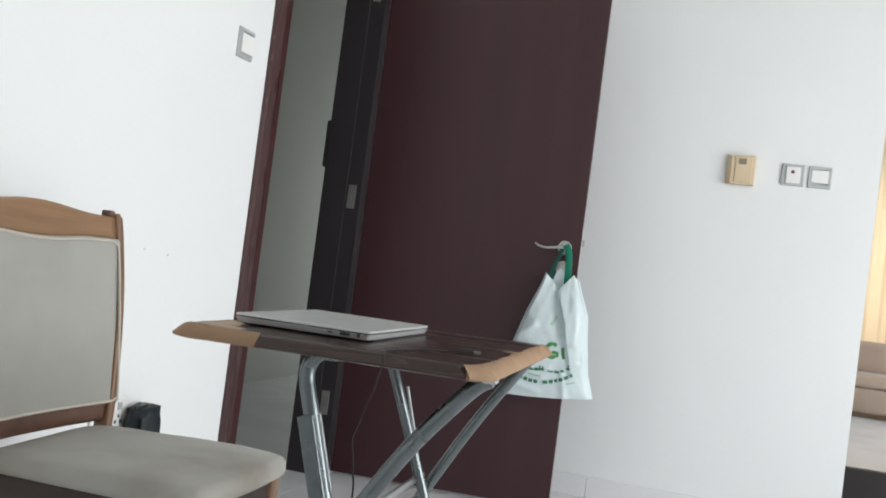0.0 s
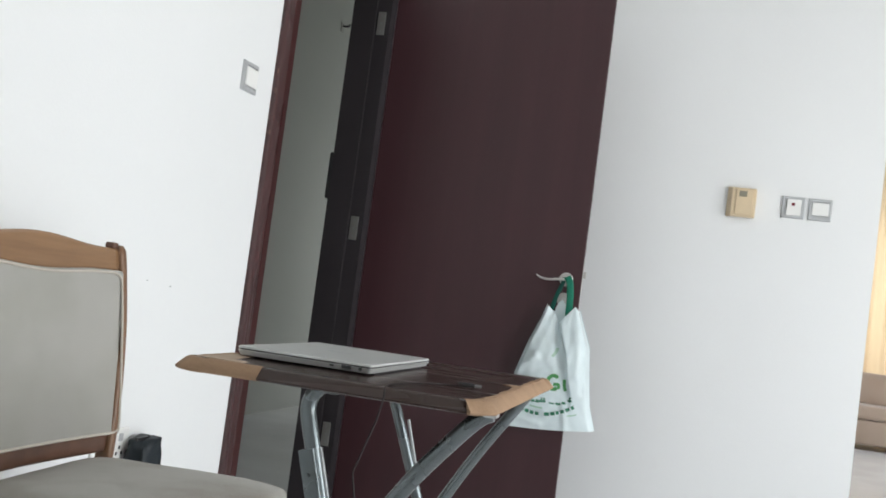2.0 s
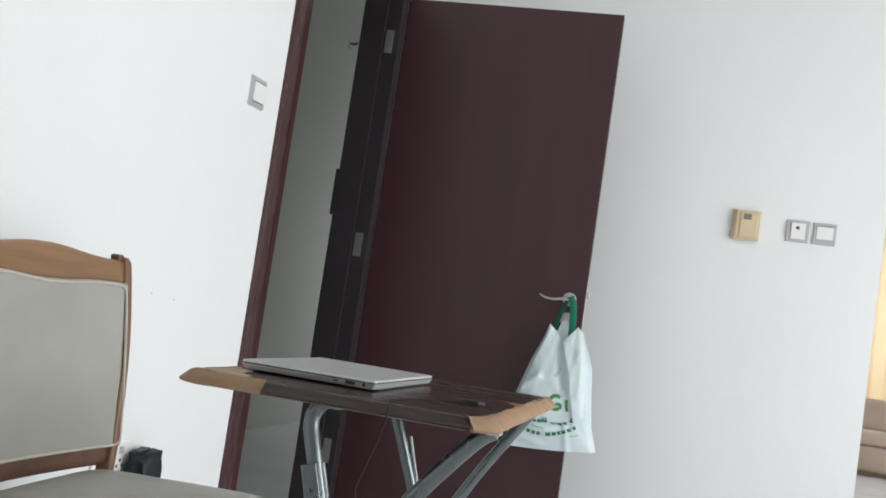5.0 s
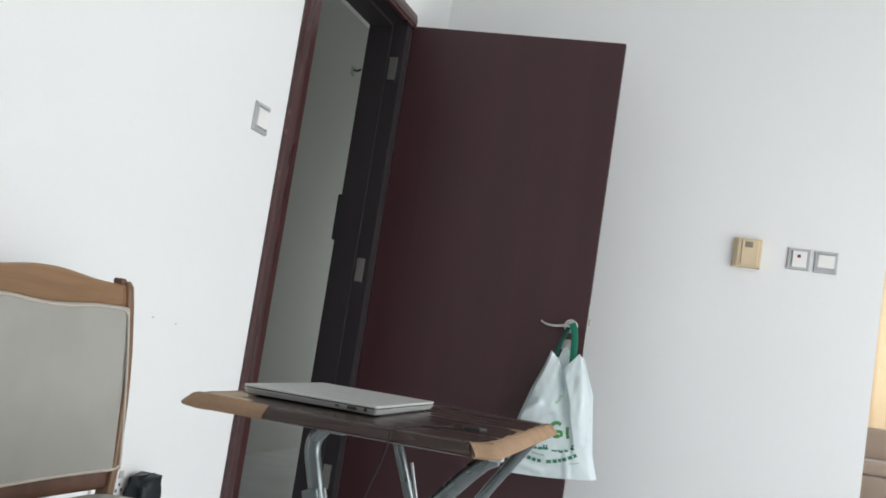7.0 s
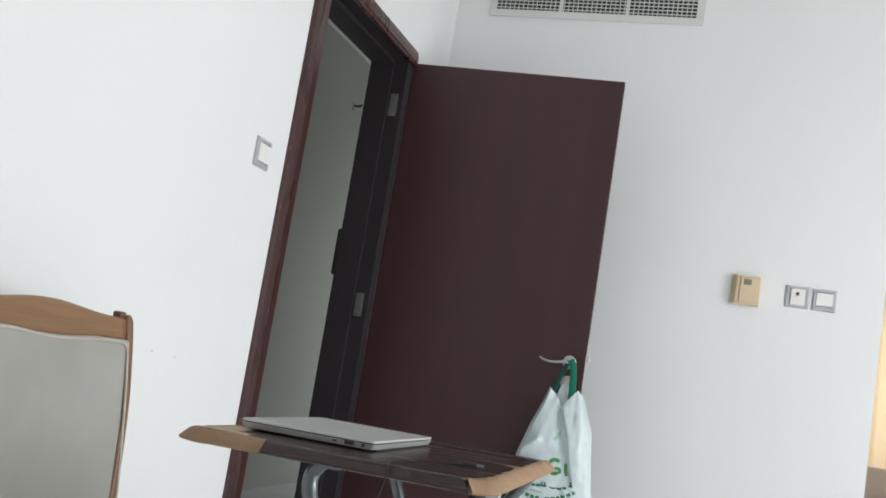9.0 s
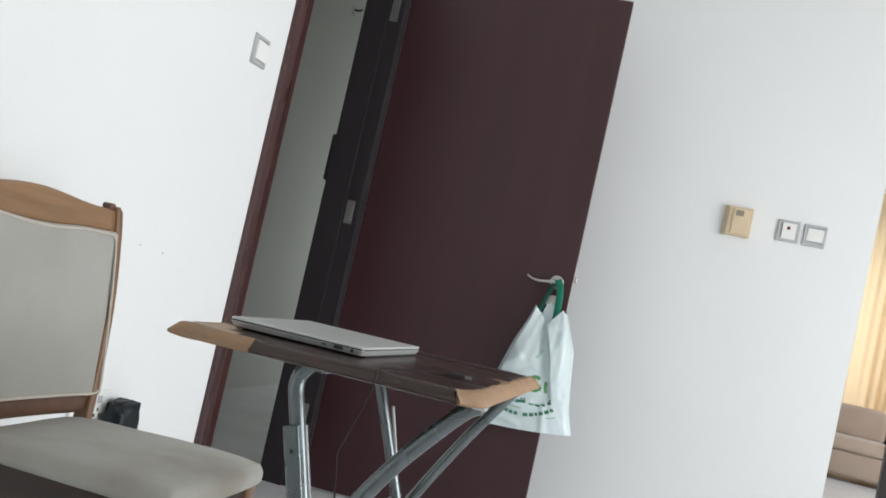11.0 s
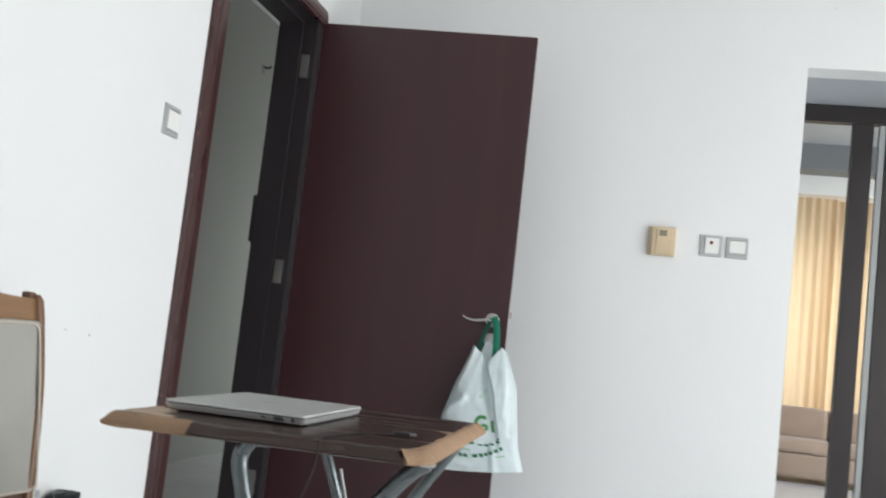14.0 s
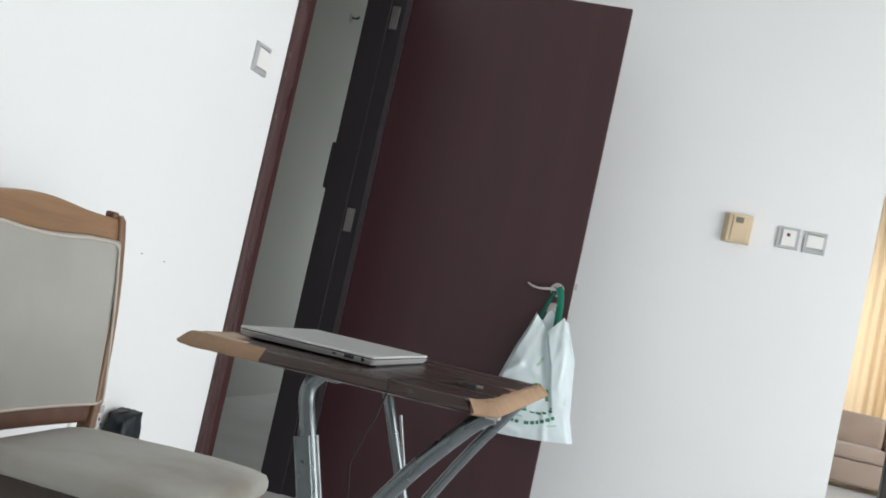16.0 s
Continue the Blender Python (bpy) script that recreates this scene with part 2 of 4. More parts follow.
M_SHADE_DARK = material("shaded_bulkhead", (0.17, 0.18, 0.19), rough=0.85, vary=0.04, scale=2)
M_SHADE = material("shaded_soffit", (0.50, 0.53, 0.57), rough=0.8, vary=0.02, scale=2)

# ---------------------------------------------------------------- mesh helpers


def mesh_object(name, bm, mat, smooth=False):
    me = bpy.data.meshes.new(name)
    bmesh.ops.recalc_face_normals(bm, faces=bm.faces)
    bm.to_mesh(me)
    bm.free()
    me.materials.append(mat)
    if smooth:
        for p in me.polygons:
            p.use_smooth = True
    return new(name, me)


def part(name, bm, mat, parent, label="", smooth=False):
    ob = mesh_object(name, bm, mat, smooth)
    ob.parent = parent
    if label:
        tagged(ob, label)
    return ob


def thing(name, m, label, category, group="", kind=""):
    e = new(name)
    e.empty_display_size = 0.05
    e.matrix_world = m
    return tagged(e, label, category, group, kind)


def box(x0, x1, y0, y1, z0, z1, bevel=0.0, seg=2, bm=None):
    b = bmesh.new()
    bmesh.ops.create_cube(b, size=1.0)
    for v in b.verts:
        v.co = Vector(((x0 + x1) / 2 + v.co.x * (x1 - x0), (y0 + y1) / 2 + v.co.y * (y1 - y0), (z0 + z1) / 2 + v.co.z * (z1 - z0)))
    if bevel:
        bmesh.ops.bevel(b, geom=b.edges[:], offset=bevel, segments=seg, affect="EDGES", profile=0.5)
    return join(bm, b)


def join(bm, b):
    """Adds the bmesh b to bm; gives b where there is no bm."""
    if bm is None:
        return b
    me = bpy.data.meshes.new("tmp")
    b.to_mesh(me)
    b.free()
    bm.from_mesh(me)
    bpy.data.meshes.remove(me)
    return bm


def smooth_line(points, steps=6):
    """A Catmull-Rom line through points."""
    p = [Vector(q) for q in points]
    p = [2 * p[0] - p[1]] + p + [2 * p[-1] - p[-2]]
    out = []
    for i in range(1, len(p) - 2):
        a, b, c, d = p[i - 1:i + 3]
        for k in range(steps):
            t = k / steps
            out.append(0.5 * (2 * b + (c - a) * t + (2 * a - 5 * b + 4 * c - d) * t * t + (3 * b - a - 3 * c + d) * t ** 3))
    return out + [p[-2]]


def sweep(line, section, bm=None, up=(0, 0, 1), scales=None):
    """A tube of a closed section (u, v) along a line, capped."""
    b = bmesh.new()
    line = [Vector(q) for q in line]
    side = None
    rings = []
    for i, q in enumerate(line):
        t = (line[min(i + 1, len(line) - 1)] - line[max(i - 1, 0)]).normalized()
        if side is None:
            side = t.cross(Vector(up))
            if side.length < 1e-3:
                side = t.cross(Vector((1, 0, 0)))
        side = (side - t * side.dot(t)).normalized()
        w = side.cross(t)
        s = scales[i] if scales else 1.0
        rings.append([b.verts.new(q + side * u * s + w * v * s) for u, v in section])
    n = len(section)
    for r0, r1 in zip(rings, rings[1:]):
        for k in range(n):
            b.faces.new((r0[k], r0[(k + 1) % n], r1[(k + 1) % n], r1[k]))
    b.faces.new(rings[0])
    b.faces.new(rings[-1][::-1])
    return join(bm, b)


def circle(r, n=14, r2=None):
    return [(r * math.cos(2 * math.pi * k / n), (r2 or r) * math.sin(2 * math.pi * k / n)) for k in range(n)]


def rounded_rect(w, h, r, n=4):
    out = []
    for cx, cy, a0 in ((w / 2 - r, h / 2 - r, 0), (-w / 2 + r, h / 2 - r, 90), (-w / 2 + r, -h / 2 + r, 180), (w / 2 - r, -h / 2 + r, 270)):
        for k in range(n + 1):
            a = radians(a0 + 90 * k / n)
            out.append((cx + r * math.cos(a), cy + r * math.sin(a)))
    return out


def slab(outline, z0, z1, bm=None, bevel=0.0, seg=2):
    """A plate with the given outline."""
    b = bmesh.new()
    lo = [b.verts.new((x, y, z0)) for x, y in outline]
    hi = [b.verts.new((x, y, z1)) for x, y in outline]
    b.faces.new(lo[::-1])
    b.faces.new(hi)
    n = len(outline)
    for k in range(n):
        b.faces.new((lo[k], lo[(k + 1) % n], hi[(k + 1) % n], hi[k]))
    if bevel:
        rim = [e for e in b.edges if abs(e.verts[0].co.z - e.verts[1].co.z) < 1e-6]
        bmesh.ops.bevel(b, geom=rim, offset=bevel, segments=seg, affect="EDGES", profile=0.5)
    return join(bm, b)


def moved(bm, m):
    bmesh.ops.transform(bm, matrix=m, verts=bm.verts)
    return bm


def structure(name, bm, mat, label, category):
    return tagged(mesh_object(name, bm, mat), label, category, kind="structure")


# ---------------------------------------------------------------- the shell
T = 0.15   # thickness of the wall with the doorway
bm = box(XL - T, XL, YB - 0.15, DOOR_A - 0.02, 0, CEIL)
bm = box(XL - T, XL, DOOR_A - 0.02, DOOR_B + 0.02, DOOR_H + 0.02, CEIL, bm=bm)
bm = box(XL - T, XL, DOOR_B + 0.02, D + 0.13, 0, CEIL, bm=bm)
structure("wall_west", bm, M_WALL, "white painted plaster wall with a doorway", "wall")
bm = box(XL, OPEN_L, D, D + 0.13, 0, CEIL)
bm = box(OPEN_L, OPEN_R, D, D + 0.13, OPEN_H, CEIL, bm=bm)
bm = box(OPEN_R, XR + 0.15, D, D + 0.13, 0, CEIL, bm=bm)
structure("wall_north", bm, M_WALL, "white painted plaster wall with a wide opening", "wall")
bm = box(XR, XR + 0.15, YB, WIN_L, 0, CEIL)
bm = box(XR, XR + 0.15, WIN_R, D, 0, CEIL, bm=bm)
bm = box(XR, XR + 0.15, WIN_L, WIN_R, 0, WIN_B, bm=bm)
bm = box(XR, XR + 0.15, WIN_L, WIN_R, WIN_T, CEIL, bm=bm)
structure("wall_east", bm, M_WALL, "plain white wall with the daylight window", "wall")
structure("wall_south", box(XL, XR + 0.15, YB - 0.15, YB, 0, CEIL), M_WALL, "plain white plaster wall", "wall")
structure("ceiling", box(XL - T, XR + 0.15, YB - 0.15, D + 0.13, CEIL, CEIL + 0.12), M_CEIL, "white painted flat ceiling", "ceiling")
floor = structure("floor", box(-3.2, 4.6, YB - 0.15, 11.6, -0.15, -0.004), M_GROUT, "pale grey joints under polished floor tiles", "floor")
part("tile_field", box(-3.2, XL - 0.001, YB, 8.6, -0.004, 0.0), M_TILE, floor)
part("tile_field", box(-1.3, 4.6, D + 0.13, 11.5, -0.004, 0.0), M_TILE, floor)

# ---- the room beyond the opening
# Soffit, ceiling and bulkhead take their darkness from the shade greys.
structure("soffit", box(-0.2, 4.4, D + 0.13, 4.90, 2.19, 2.40), M_SHADE, "lowered passage ceiling, shade put into its grey-blue", "soffit")
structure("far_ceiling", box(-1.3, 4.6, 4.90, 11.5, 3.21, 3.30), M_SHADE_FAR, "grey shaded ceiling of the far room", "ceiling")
structure("bulkhead", box(-1.3, 4.6, 9.95, 10.25, 2.96, 3.21), M_SHADE_DARK, "bulkhead before the curtain, darkened to stand for shade", "bulkhead")
structure("wall_far_west", box(-1.3, -1.15, D + 0.13, 11.5, 0, 3.21), M_WALL, "plain wall of the far room", "wall")
# Out of view; the gap in this wall is made up for the side fill.
bm = box(4.4, 4.6, D + 0.13, 6.4, 0, 3.21)
bm = box(4.4, 4.6, 8.8, 11.5, 0, 3.21, bm=bm)
bm = box(4.4, 4.6, 6.4, 8.8, 0, 0.8, bm=bm)
bm = box(4.4, 4.6, 6.4, 8.8, 2.6, 3.21, bm=bm)
structure("wall_far_east", bm, M_WALL, "unseen wall of the far room, opened for the fill light", "wall")
bm = box(-1.15, 0.1, 11.2, 11.4, 0, 3.21)
bm = box(3.7, 4.4, 11.2, 11.4, 0, 3.21, bm=bm)
bm = box(0.1, 3.7, 11.2, 11.4, 2.9, 3.21, bm=bm)
bm = box(0.1, 3.7, 11.2, 11.4, 0, 0.5, bm=bm)
structure("wall_far_north", bm, M_WALL, "far wall with a broad curtained window", "wall")
bm = box(-0.1, 3.9, 10.42, 10.80, 2.80, 3.06, 0.004)
structure("pelmet", bm, M_WHITE, "white box pelmet over the curtain", "pelmet")

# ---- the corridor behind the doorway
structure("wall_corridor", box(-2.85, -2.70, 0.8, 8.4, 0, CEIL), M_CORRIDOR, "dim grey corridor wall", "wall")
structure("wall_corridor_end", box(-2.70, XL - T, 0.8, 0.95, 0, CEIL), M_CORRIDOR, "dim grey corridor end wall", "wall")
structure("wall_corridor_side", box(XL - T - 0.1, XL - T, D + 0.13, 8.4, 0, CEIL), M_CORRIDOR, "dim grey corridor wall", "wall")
structure("corridor_ceiling", box(-2.85, XL - T, 0.8, 8.4, CEIL, CEIL + 0.1), M_CEIL, "plain corridor ceiling", "ceiling")
hook = thing("coat_hook", pose(-2.70, 6.16, 2.60), "small dark metal hook on the corridor wall", "hook")
part("plate", box(0, 0.006, -0.025, 0.025, -0.04, 0.02, 0.002), M_SATIN, hook)
part("arm", sweep(smooth_line([(0.004, 0, 0), (0.03, 0, -0.004), (0.05, 0, 0.002), (0.055, 0, 0.012)]), circle(0.007, 10)), M_BLACK, hook, smooth=True)

# ---- doorway: lining, casing, hinges
door_frame = thing("door_frame", pose(XL, 0, 0), "dark mahogany door lining and casing with chipped edges", "door frame", kind="structure")


def casing_profile(w, t):
    return [(0, 0), (0, t * 0.55), (0.004, t * 0.75), (0.010, t * 0.8), (0.016, t), (w * 0.55, t), (w - 0.012, t * 0.82), (w - 0.005, t * 0.7), (w, t * 0.4), (w, 0)]


def upright_casing(y, flip):
    w, t = (0.092, 0.021) if flip else (0.0600, 0.006)
    b = slab([(v, (-u if flip else u)) for u, v in casing_profile(w, t)], 0.0, DOOR_H + (0.066 if flip else 0.0))
    return moved(b, pose(0, y, 0))


part("casing", upright_casing(DOOR_A, True), M_CASING, door_frame)
part("casing", box(0.0, 0.003, DOOR_B + 0.0005, DOOR_B + 0.060, 0, DOOR_H), M_LINING, door_frame)
b = slab([(v, u) for u, v in casing_profile(0.066, 0.0205)], DOOR_A, DOOR_B + 0.0595)
part("casing", moved(b, Matrix.Translation((0, 0, DOOR_H)) @ Matrix(((1, 0, 0, 0), (0, 0, 1, 0), (0, 1, 0, 0), (0, 0, 0, 1)))), M_CASING, door_frame)
part("lining", box(-T - 0.004, 0.001, DOOR_A - 0.02, DOOR_A, 0, DOOR_H), M_LINING, door_frame)
part("lining", box(-T - 0.004, 0.001, DOOR_B, DOOR_B + 0.02, 0, DOOR_H), M_LINING, door_frame)
part("lining", box(-T - 0.004, 0.001, DOOR_A - 0.02, DOOR_B + 0.02, DOOR_H, DOOR_H + 0.02), M_LINING, door_frame)
part("door_stop", box(-T - 0.003, -0.055, DOOR_B - 0.014, DOOR_B - 0.0005, 0, DOOR_H - 0.014), M_LINING, door_frame)
part("door_stop", box(-T - 0.003, -0.055, DOOR_A + 0.0005, DOOR_A + 0.014, 0, DOOR_H - 0.014), M_LINING, door_frame)
part("door_stop", box(-T - 0.003, -0.055, DOOR_A + 0.0005, DOOR_B - 0.0005, DOOR_H - 0.014, DOOR_H - 0.0005), M_LINING, door_frame)
for hz in (0.235, 1.04, 1.855):
    h = part("hinge", box(-0.048, -0.016, DOOR_B - 0.004, DOOR_B - 0.0005, hz, hz + 0.092, 0.0008), M_SATIN, door_frame, "satin nickel butt hinge")
    for k in (0.015, 0.046, 0.077):
        c = sweep([(-0.032, DOOR_B - 0.0062, hz + k), (-0.032, DOOR_B - 0.004, hz + k)], circle(0.0042, 10))
        part("screw", c, M_BRIGHT, h)
b = box(-T - 0.020, -T - 0.003, DOOR_B - 0.012, DOOR_B + 0.03, 1.19, 1.375, 0.007, 3)
part("lock_case", b, M_BLACK, door_frame, "dark rounded latch case on the corridor side")
rnd = random.Random(5)
for k in range(4):
    z = rnd.uniform(0.6, 1.7)
    b = box(0.0075, 0.0135, DOOR_A - 0.0925, DOOR_A - 0.0865, z, z + rnd.uniform(0.006, 0.016), 0.002)
    part("chip", b, M_CHIP, door_frame, "bare wood where the edge is chipped")

# ---- the open leaf
LEAF = pose(XL + 0.012, 3.6768, 0, 0, 0, math.degrees(0.070))
door = thing("door", LEAF, "dark mahogany flush door standing open into the room", "door", kind="structure")
LW, LT = 0.850, 0.042
part("leaf", box(-0.0085, LW, 0.0, LT, 0.012, 2.10, 0.0008, 1), M_LEAF, door)
part("latch_plate", box(LW - 0.0005, LW + 0.002, 0.010, 0.032, 0.90, 1.08, 0.0006), M_SATIN, door, "satin nickel latch plate")
part("latch_bolt", box(LW + 0.001, LW + 0.013, 0.014, 0.028, 1.003, 1.028, 0.002), M_SATIN, door)
HX, HZ = 0.792, 0.990
rose = part("rose", sweep([(HX, 0.0, HZ), (HX, -0.007, HZ), (HX, -0.009, HZ)], circle(0.026, 24), scales=[1, 1, 0.85]), M_SATIN, door, smooth=False)
part("neck", sweep([(HX, -0.008, HZ), (HX, -0.045, HZ)], circle(0.0105, 16)), M_SATIN, door, smooth=True)
line = smooth_line([(HX + 0.006, -0.045, HZ), (HX - 0.025, -0.049, HZ - 0.003), (HX - 0.062, -0.049, HZ - 0.008), (HX - 0.092, -0.047, HZ - 0.004), (HX - 0.109, -0.045, HZ + 0.005)])
part("lever", sweep(line, rounded_rect(0.010, 0.012, 0.004), scales=[1 - 0.5 * k / (len(line) - 1) for k in range(len(line))]), M_SATIN, door, "curved satin nickel lever", smooth=True)
key = part("key_rose", sweep([(HX, 0.0, HZ - 0.076), (HX, -0.007, HZ - 0.076), (HX, -0.009, HZ - 0.076)], circle(0.026, 24), scales=[1, 1, 0.85]), M_SATIN, door)
part("key_barrel", sweep([(HX, -0.008, HZ - 0.076), (HX, -0.012, HZ - 0.076)], circle(0.0085, 14)), M_BRIGHT, key)

# ---- skirting tiles, laid end to end
base_n = thing("baseboard_north", pose(0, D, 0), "pale ceramic tile skirting along the white wall", "baseboard", kind="structure")
joint = -0.432
edges = [XL] + [joint + 0.6 * k for k in range(-1, 2)] + [OPEN_L]
for a, b_ in zip(edges, edges[1:]):
    if b_ - a > 0.02:
        part("skirting_tile", box(a + 0.001, b_ - 0.001, -0.010, 0.0, 0.0, 0.084, 0.0015), M_TILE, base_n)
base_w = thing("baseboard_west", pose(XL, 0, 0), "pale ceramic tile skirting beside the doorway", "baseboard", kind="structure")
y = YB
while y < DOOR_A - 0.10:
    part("skirting_tile", box(0.0, 0.010, y + 0.001, min(y + 0.6, DOOR_A - 0.093) - 0.001, 0.0, 0.084, 0.0015), M_TILE, base_w)
    y += 0.6

# ---------------------------------------------------------------- dark framed glass door beyond the opening
GY = 4.82
glass = thing("glass_door", pose(0, GY, 0), "dark bronze framed glazed sliding door", "glass door", kind="structure")
part("top_rail", box(-0.1, 2.6, -0.03, 0.03, 2.108, 2.188, 0.003), M_FRAME, glass)
part("bottom_rail", box(-0.1, 2.6, -0.03, 0.03, 0.0, 0.205, 0.003), M_FRAME, glass)
part("stile", box(-0.1, 0.0, -0.029, 0.029, 0.205, 2.108, 0.003), M_FRAME, glass)
part("stile", box(0.842, 0.931, -0.029, 0.029, 0.205, 2.108, 0.003), M_FRAME, glass)
part("seal", box(0.960, 0.988, -0.012, 0.022, 0.205, 2.108, 0.002), M_SEAL, glass, "pale grey edge seal")
part("sash", box(0.988, 1.11, -0.020, 0.028, 0.205, 2.108, 0.003), M_FRAME, glass)
part("infill_panel", box(1.11, 2.6, -0.006, 0.006, 0.205, 2.108, 0.001), M_DARKGLASS, glass, "smoked grey panel")
for gx0, gx1 in ((0.0, 0.842), (0.931, 0.960)):
    p = part("pane", box(gx0, gx1, -0.003, 0.003, 0.205, 2.108), M_GLASS, glass)
    p.visible_shadow = False

# ---------------------------------------------------------------- far room: curtain and sofa


def curtain_mesh(x0, x1, z0, z1, folds):
    b = bmesh.new()
    n, rows = folds * 12, 10
    r = random.Random(11)
    ph = [r.uniform(-0.6, 0.6) for _ in range(folds + 2)]
    amp = [r.uniform(0.6, 1.25) for _ in range(folds + 2)]
    grid = []
    for j in range(rows + 1):
        z = z0 + (z1 - z0) * j / rows
        row = []
        for i in range(n + 1):
            u = i / 12
            k = int(u)
            f = u - k
            a, p = amp[k] * (1 - f) + amp[k + 1] * f, ph[k] * (1 - f) + ph[k + 1] * f
            yy = 0.013 * a * math.sin(2 * math.pi * u + p) * (0.75 + 0.25 * (1 - j / rows)) + 0.012 * math.sin(9 * u + 3 * j / rows)
            row.append(b.verts.new((x0 + (x1 - x0) * i / n, yy, z)))
        grid.append(row)
    for j in range(rows):
        for i in range(n):
            b.faces.new((grid[j][i], grid[j][i + 1], grid[j + 1][i + 1], grid[j + 1][i]))
    return b


cur = thing("curtain", pose(0, 10.62, 0), "closed golden yellow curtain glowing with daylight", "curtain")
part("cloth", curtain_mesh(0.0, 1.78, 0.04, 2.86, 15), M_CURTAIN, cur, smooth=True)
part("cloth", moved(curtain_mesh(1.66, 3.7, 0.04, 2.86, 17), pose(0, 0.09, 0)), M_CURTAIN, cur, smooth=True)
part("rail", sweep([(0.0, 0, 2.90), (3.75, 0, 2.90)], circle(0.014, 10)), M_WHITE, cur)

sofa = thing("sofa", pose(1.75, 9.55, 0), "low brown fabric sofa before the curtain", "sofa")
part("base", box(-0.95, 0.95, 0.0, 0.85, 0.05, 0.27, 0.03, 3), M_SOFA, sofa, smooth=True)
for sx in (-0.92, 0.92):
    for sy in (0.06, 0.78):
        part("foot", box(sx - 0.03, sx + 0.03, sy - 0.03, sy + 0.03, 0.0, 0.06, 0.006), M_BLACK, sofa)
for sx in (-0.46, 0.46):
    part("seat_cushion", box(sx - 0.455, sx + 0.455, -0.02, 0.60, 0.27, 0.390, 0.04, 4), M_SOFA, sofa, smooth=True)
    part("back_cushion", box(sx - 0.455, sx + 0.455, 0.52, 0.80, 0.36, 0.672, 0.06, 4), M_SOFA, sofa, smooth=True)
part("backrest", box(-0.95, 0.95, 0.72, 0.88, 0.2, 0.66, 0.04, 3), M_SOFA, sofa, smooth=True)

# ---------------------------------------------------------------- wall fittings


def wall_vent():
    v = thing("air_vent", pose(0, D, 0), "white supply air grille with three bays of fins", "air vent")
    x0, x1, z0, z1 = -1.226, -0.283, 2.495, 2.745
    ix0, ix1, iz0, iz1 = x0 + 0.03, x1 - 0.033, z0 + 0.034, z1 - 0.034
    # A near-black plate paints the shade of the duct; no hollow is built.
    part("backing", box(ix0 - 0.005, ix1 + 0.005, -0.0045, -0.0005, iz0 - 0.005, iz1 + 0.005), M_DARKGAP, v, "dark sheet standing for the shaded duct behind the fins")
    for a in ((x0, x1, z0, iz0), (x0, x1, iz1, z1)):
        part("frame", box(a[0], a[1], -0.010, -0.0006, a[2], a[3], 0.003), M_VENT, v)
    for a in ((x0, ix0), (ix1, x1)):
        part("frame", box(a[0], a[1], -0.0096, -0.0006, iz0, iz1, 0.003), M_VENT, v)
    w = (ix1 - ix0) / 3
    for k in (1, 2):
        part("mullion", box(ix0 + k * w - 0.008, ix0 + k * w + 0.008, -0.0098, -0.0046, iz0, iz1, 0.001), M_VENT, v)
    fin = box(-0.0017, 0.0017, -0.0092, -0.0072, iz0, iz1, 0.0004, 1)
    first = part("fin", fin, M_VENT, v)
    first.location.x = ix0 + 0.02
    xx = ix0 + 0.04
    while xx < ix1 - 0.008:
        f = new("fin", first.data)
        f.parent, f.location.x = v, xx
        xx += 0.0205
    blade = None
    zz = iz0 + 0.010
    while zz < iz1 - 0.004:
        if blade is None:
            blade = part("blade", moved(box(ix0, ix1, -0.0010, 0.0010, -0.0022, 0.0022, 0.0004, 1), pose(0, 0, 0, 20)), M_VENT, v)
            blade.location = (0, -0.0060, zz)
        else:
            f = new("blade", blade.data)
            f.parent, f.location = v, (0, -0.0060, zz)
        zz += 0.0165
    return v


wall_vent()


def plate_bezel(w, h, rim, depth):
    """A bevelled square surround, open in the middle, lying in x, z and rising to -y."""
    b = bmesh.new()
    rings = []
    for ww, hh, yy in ((w, h, 0.0), (w, h, -depth * 0.5), (w - 0.006, h - 0.006, -depth), (w - 2 * rim, h - 2 * rim, -depth), (w - 2 * rim, h - 2 * rim, -depth * 0.35)):
        rings.append([b.verts.new((sx * ww / 2, yy, sz * hh / 2)) for sx, sz in ((-1, -1), (1, -1), (1, 1), (-1, 1))])
    for r0, r1 in zip(rings, rings[1:]):
        for k in range(4):
            b.faces.new((r0[k], r0[(k + 1) % 4], r1[(k + 1) % 4], r1[k]))
    b.faces.new(rings[-1])
    return b


def light_switch(m, label, w=0.086, h=0.086, lens=False, side_rims=True, gap=0.0045, foot=0.016):
    s = thing("light_switch", m, label, "light switch")
    part("surround", plate_bezel(w, h, 0.0115, 0.009), M_GREYPL, s, "grey bezel")
    if side_rims:
        part("rocker", box(-w / 2 + 0.019, w / 2 - 0.013, -0.0105, -0.0035, -h / 2 + 0.011, h / 2 - 0.011, 0.002), M_WHITE, s)
    else:
        part("rocker", box(-w / 2 + 0.013, w / 2 - gap, -0.0105, -0.0035, -h / 2 + foot, h / 2 - 0.015, 0.002), M_WHITE, s)
    if lens:
        part("indicator", box(-0.006, 0.006, -0.0125, -0.0100, 0.006, 0.018, 0.001), M_RED, s, "dark red neon indicator")
    return s


light_switch(pose(0.216, D, 1.394), "white fused switch with a dark red indicator", lens=True)
light_switch(pose(0.317, D, 1.393), "white plate switch in a grey bezel", side_rims=False, gap=0.011, foot=0.021)
light_switch(pose(XL, 2.560, 1.421, 0, 0, 90), "white rocker switch in a grey bezel beside the doorway", side_rims=False)

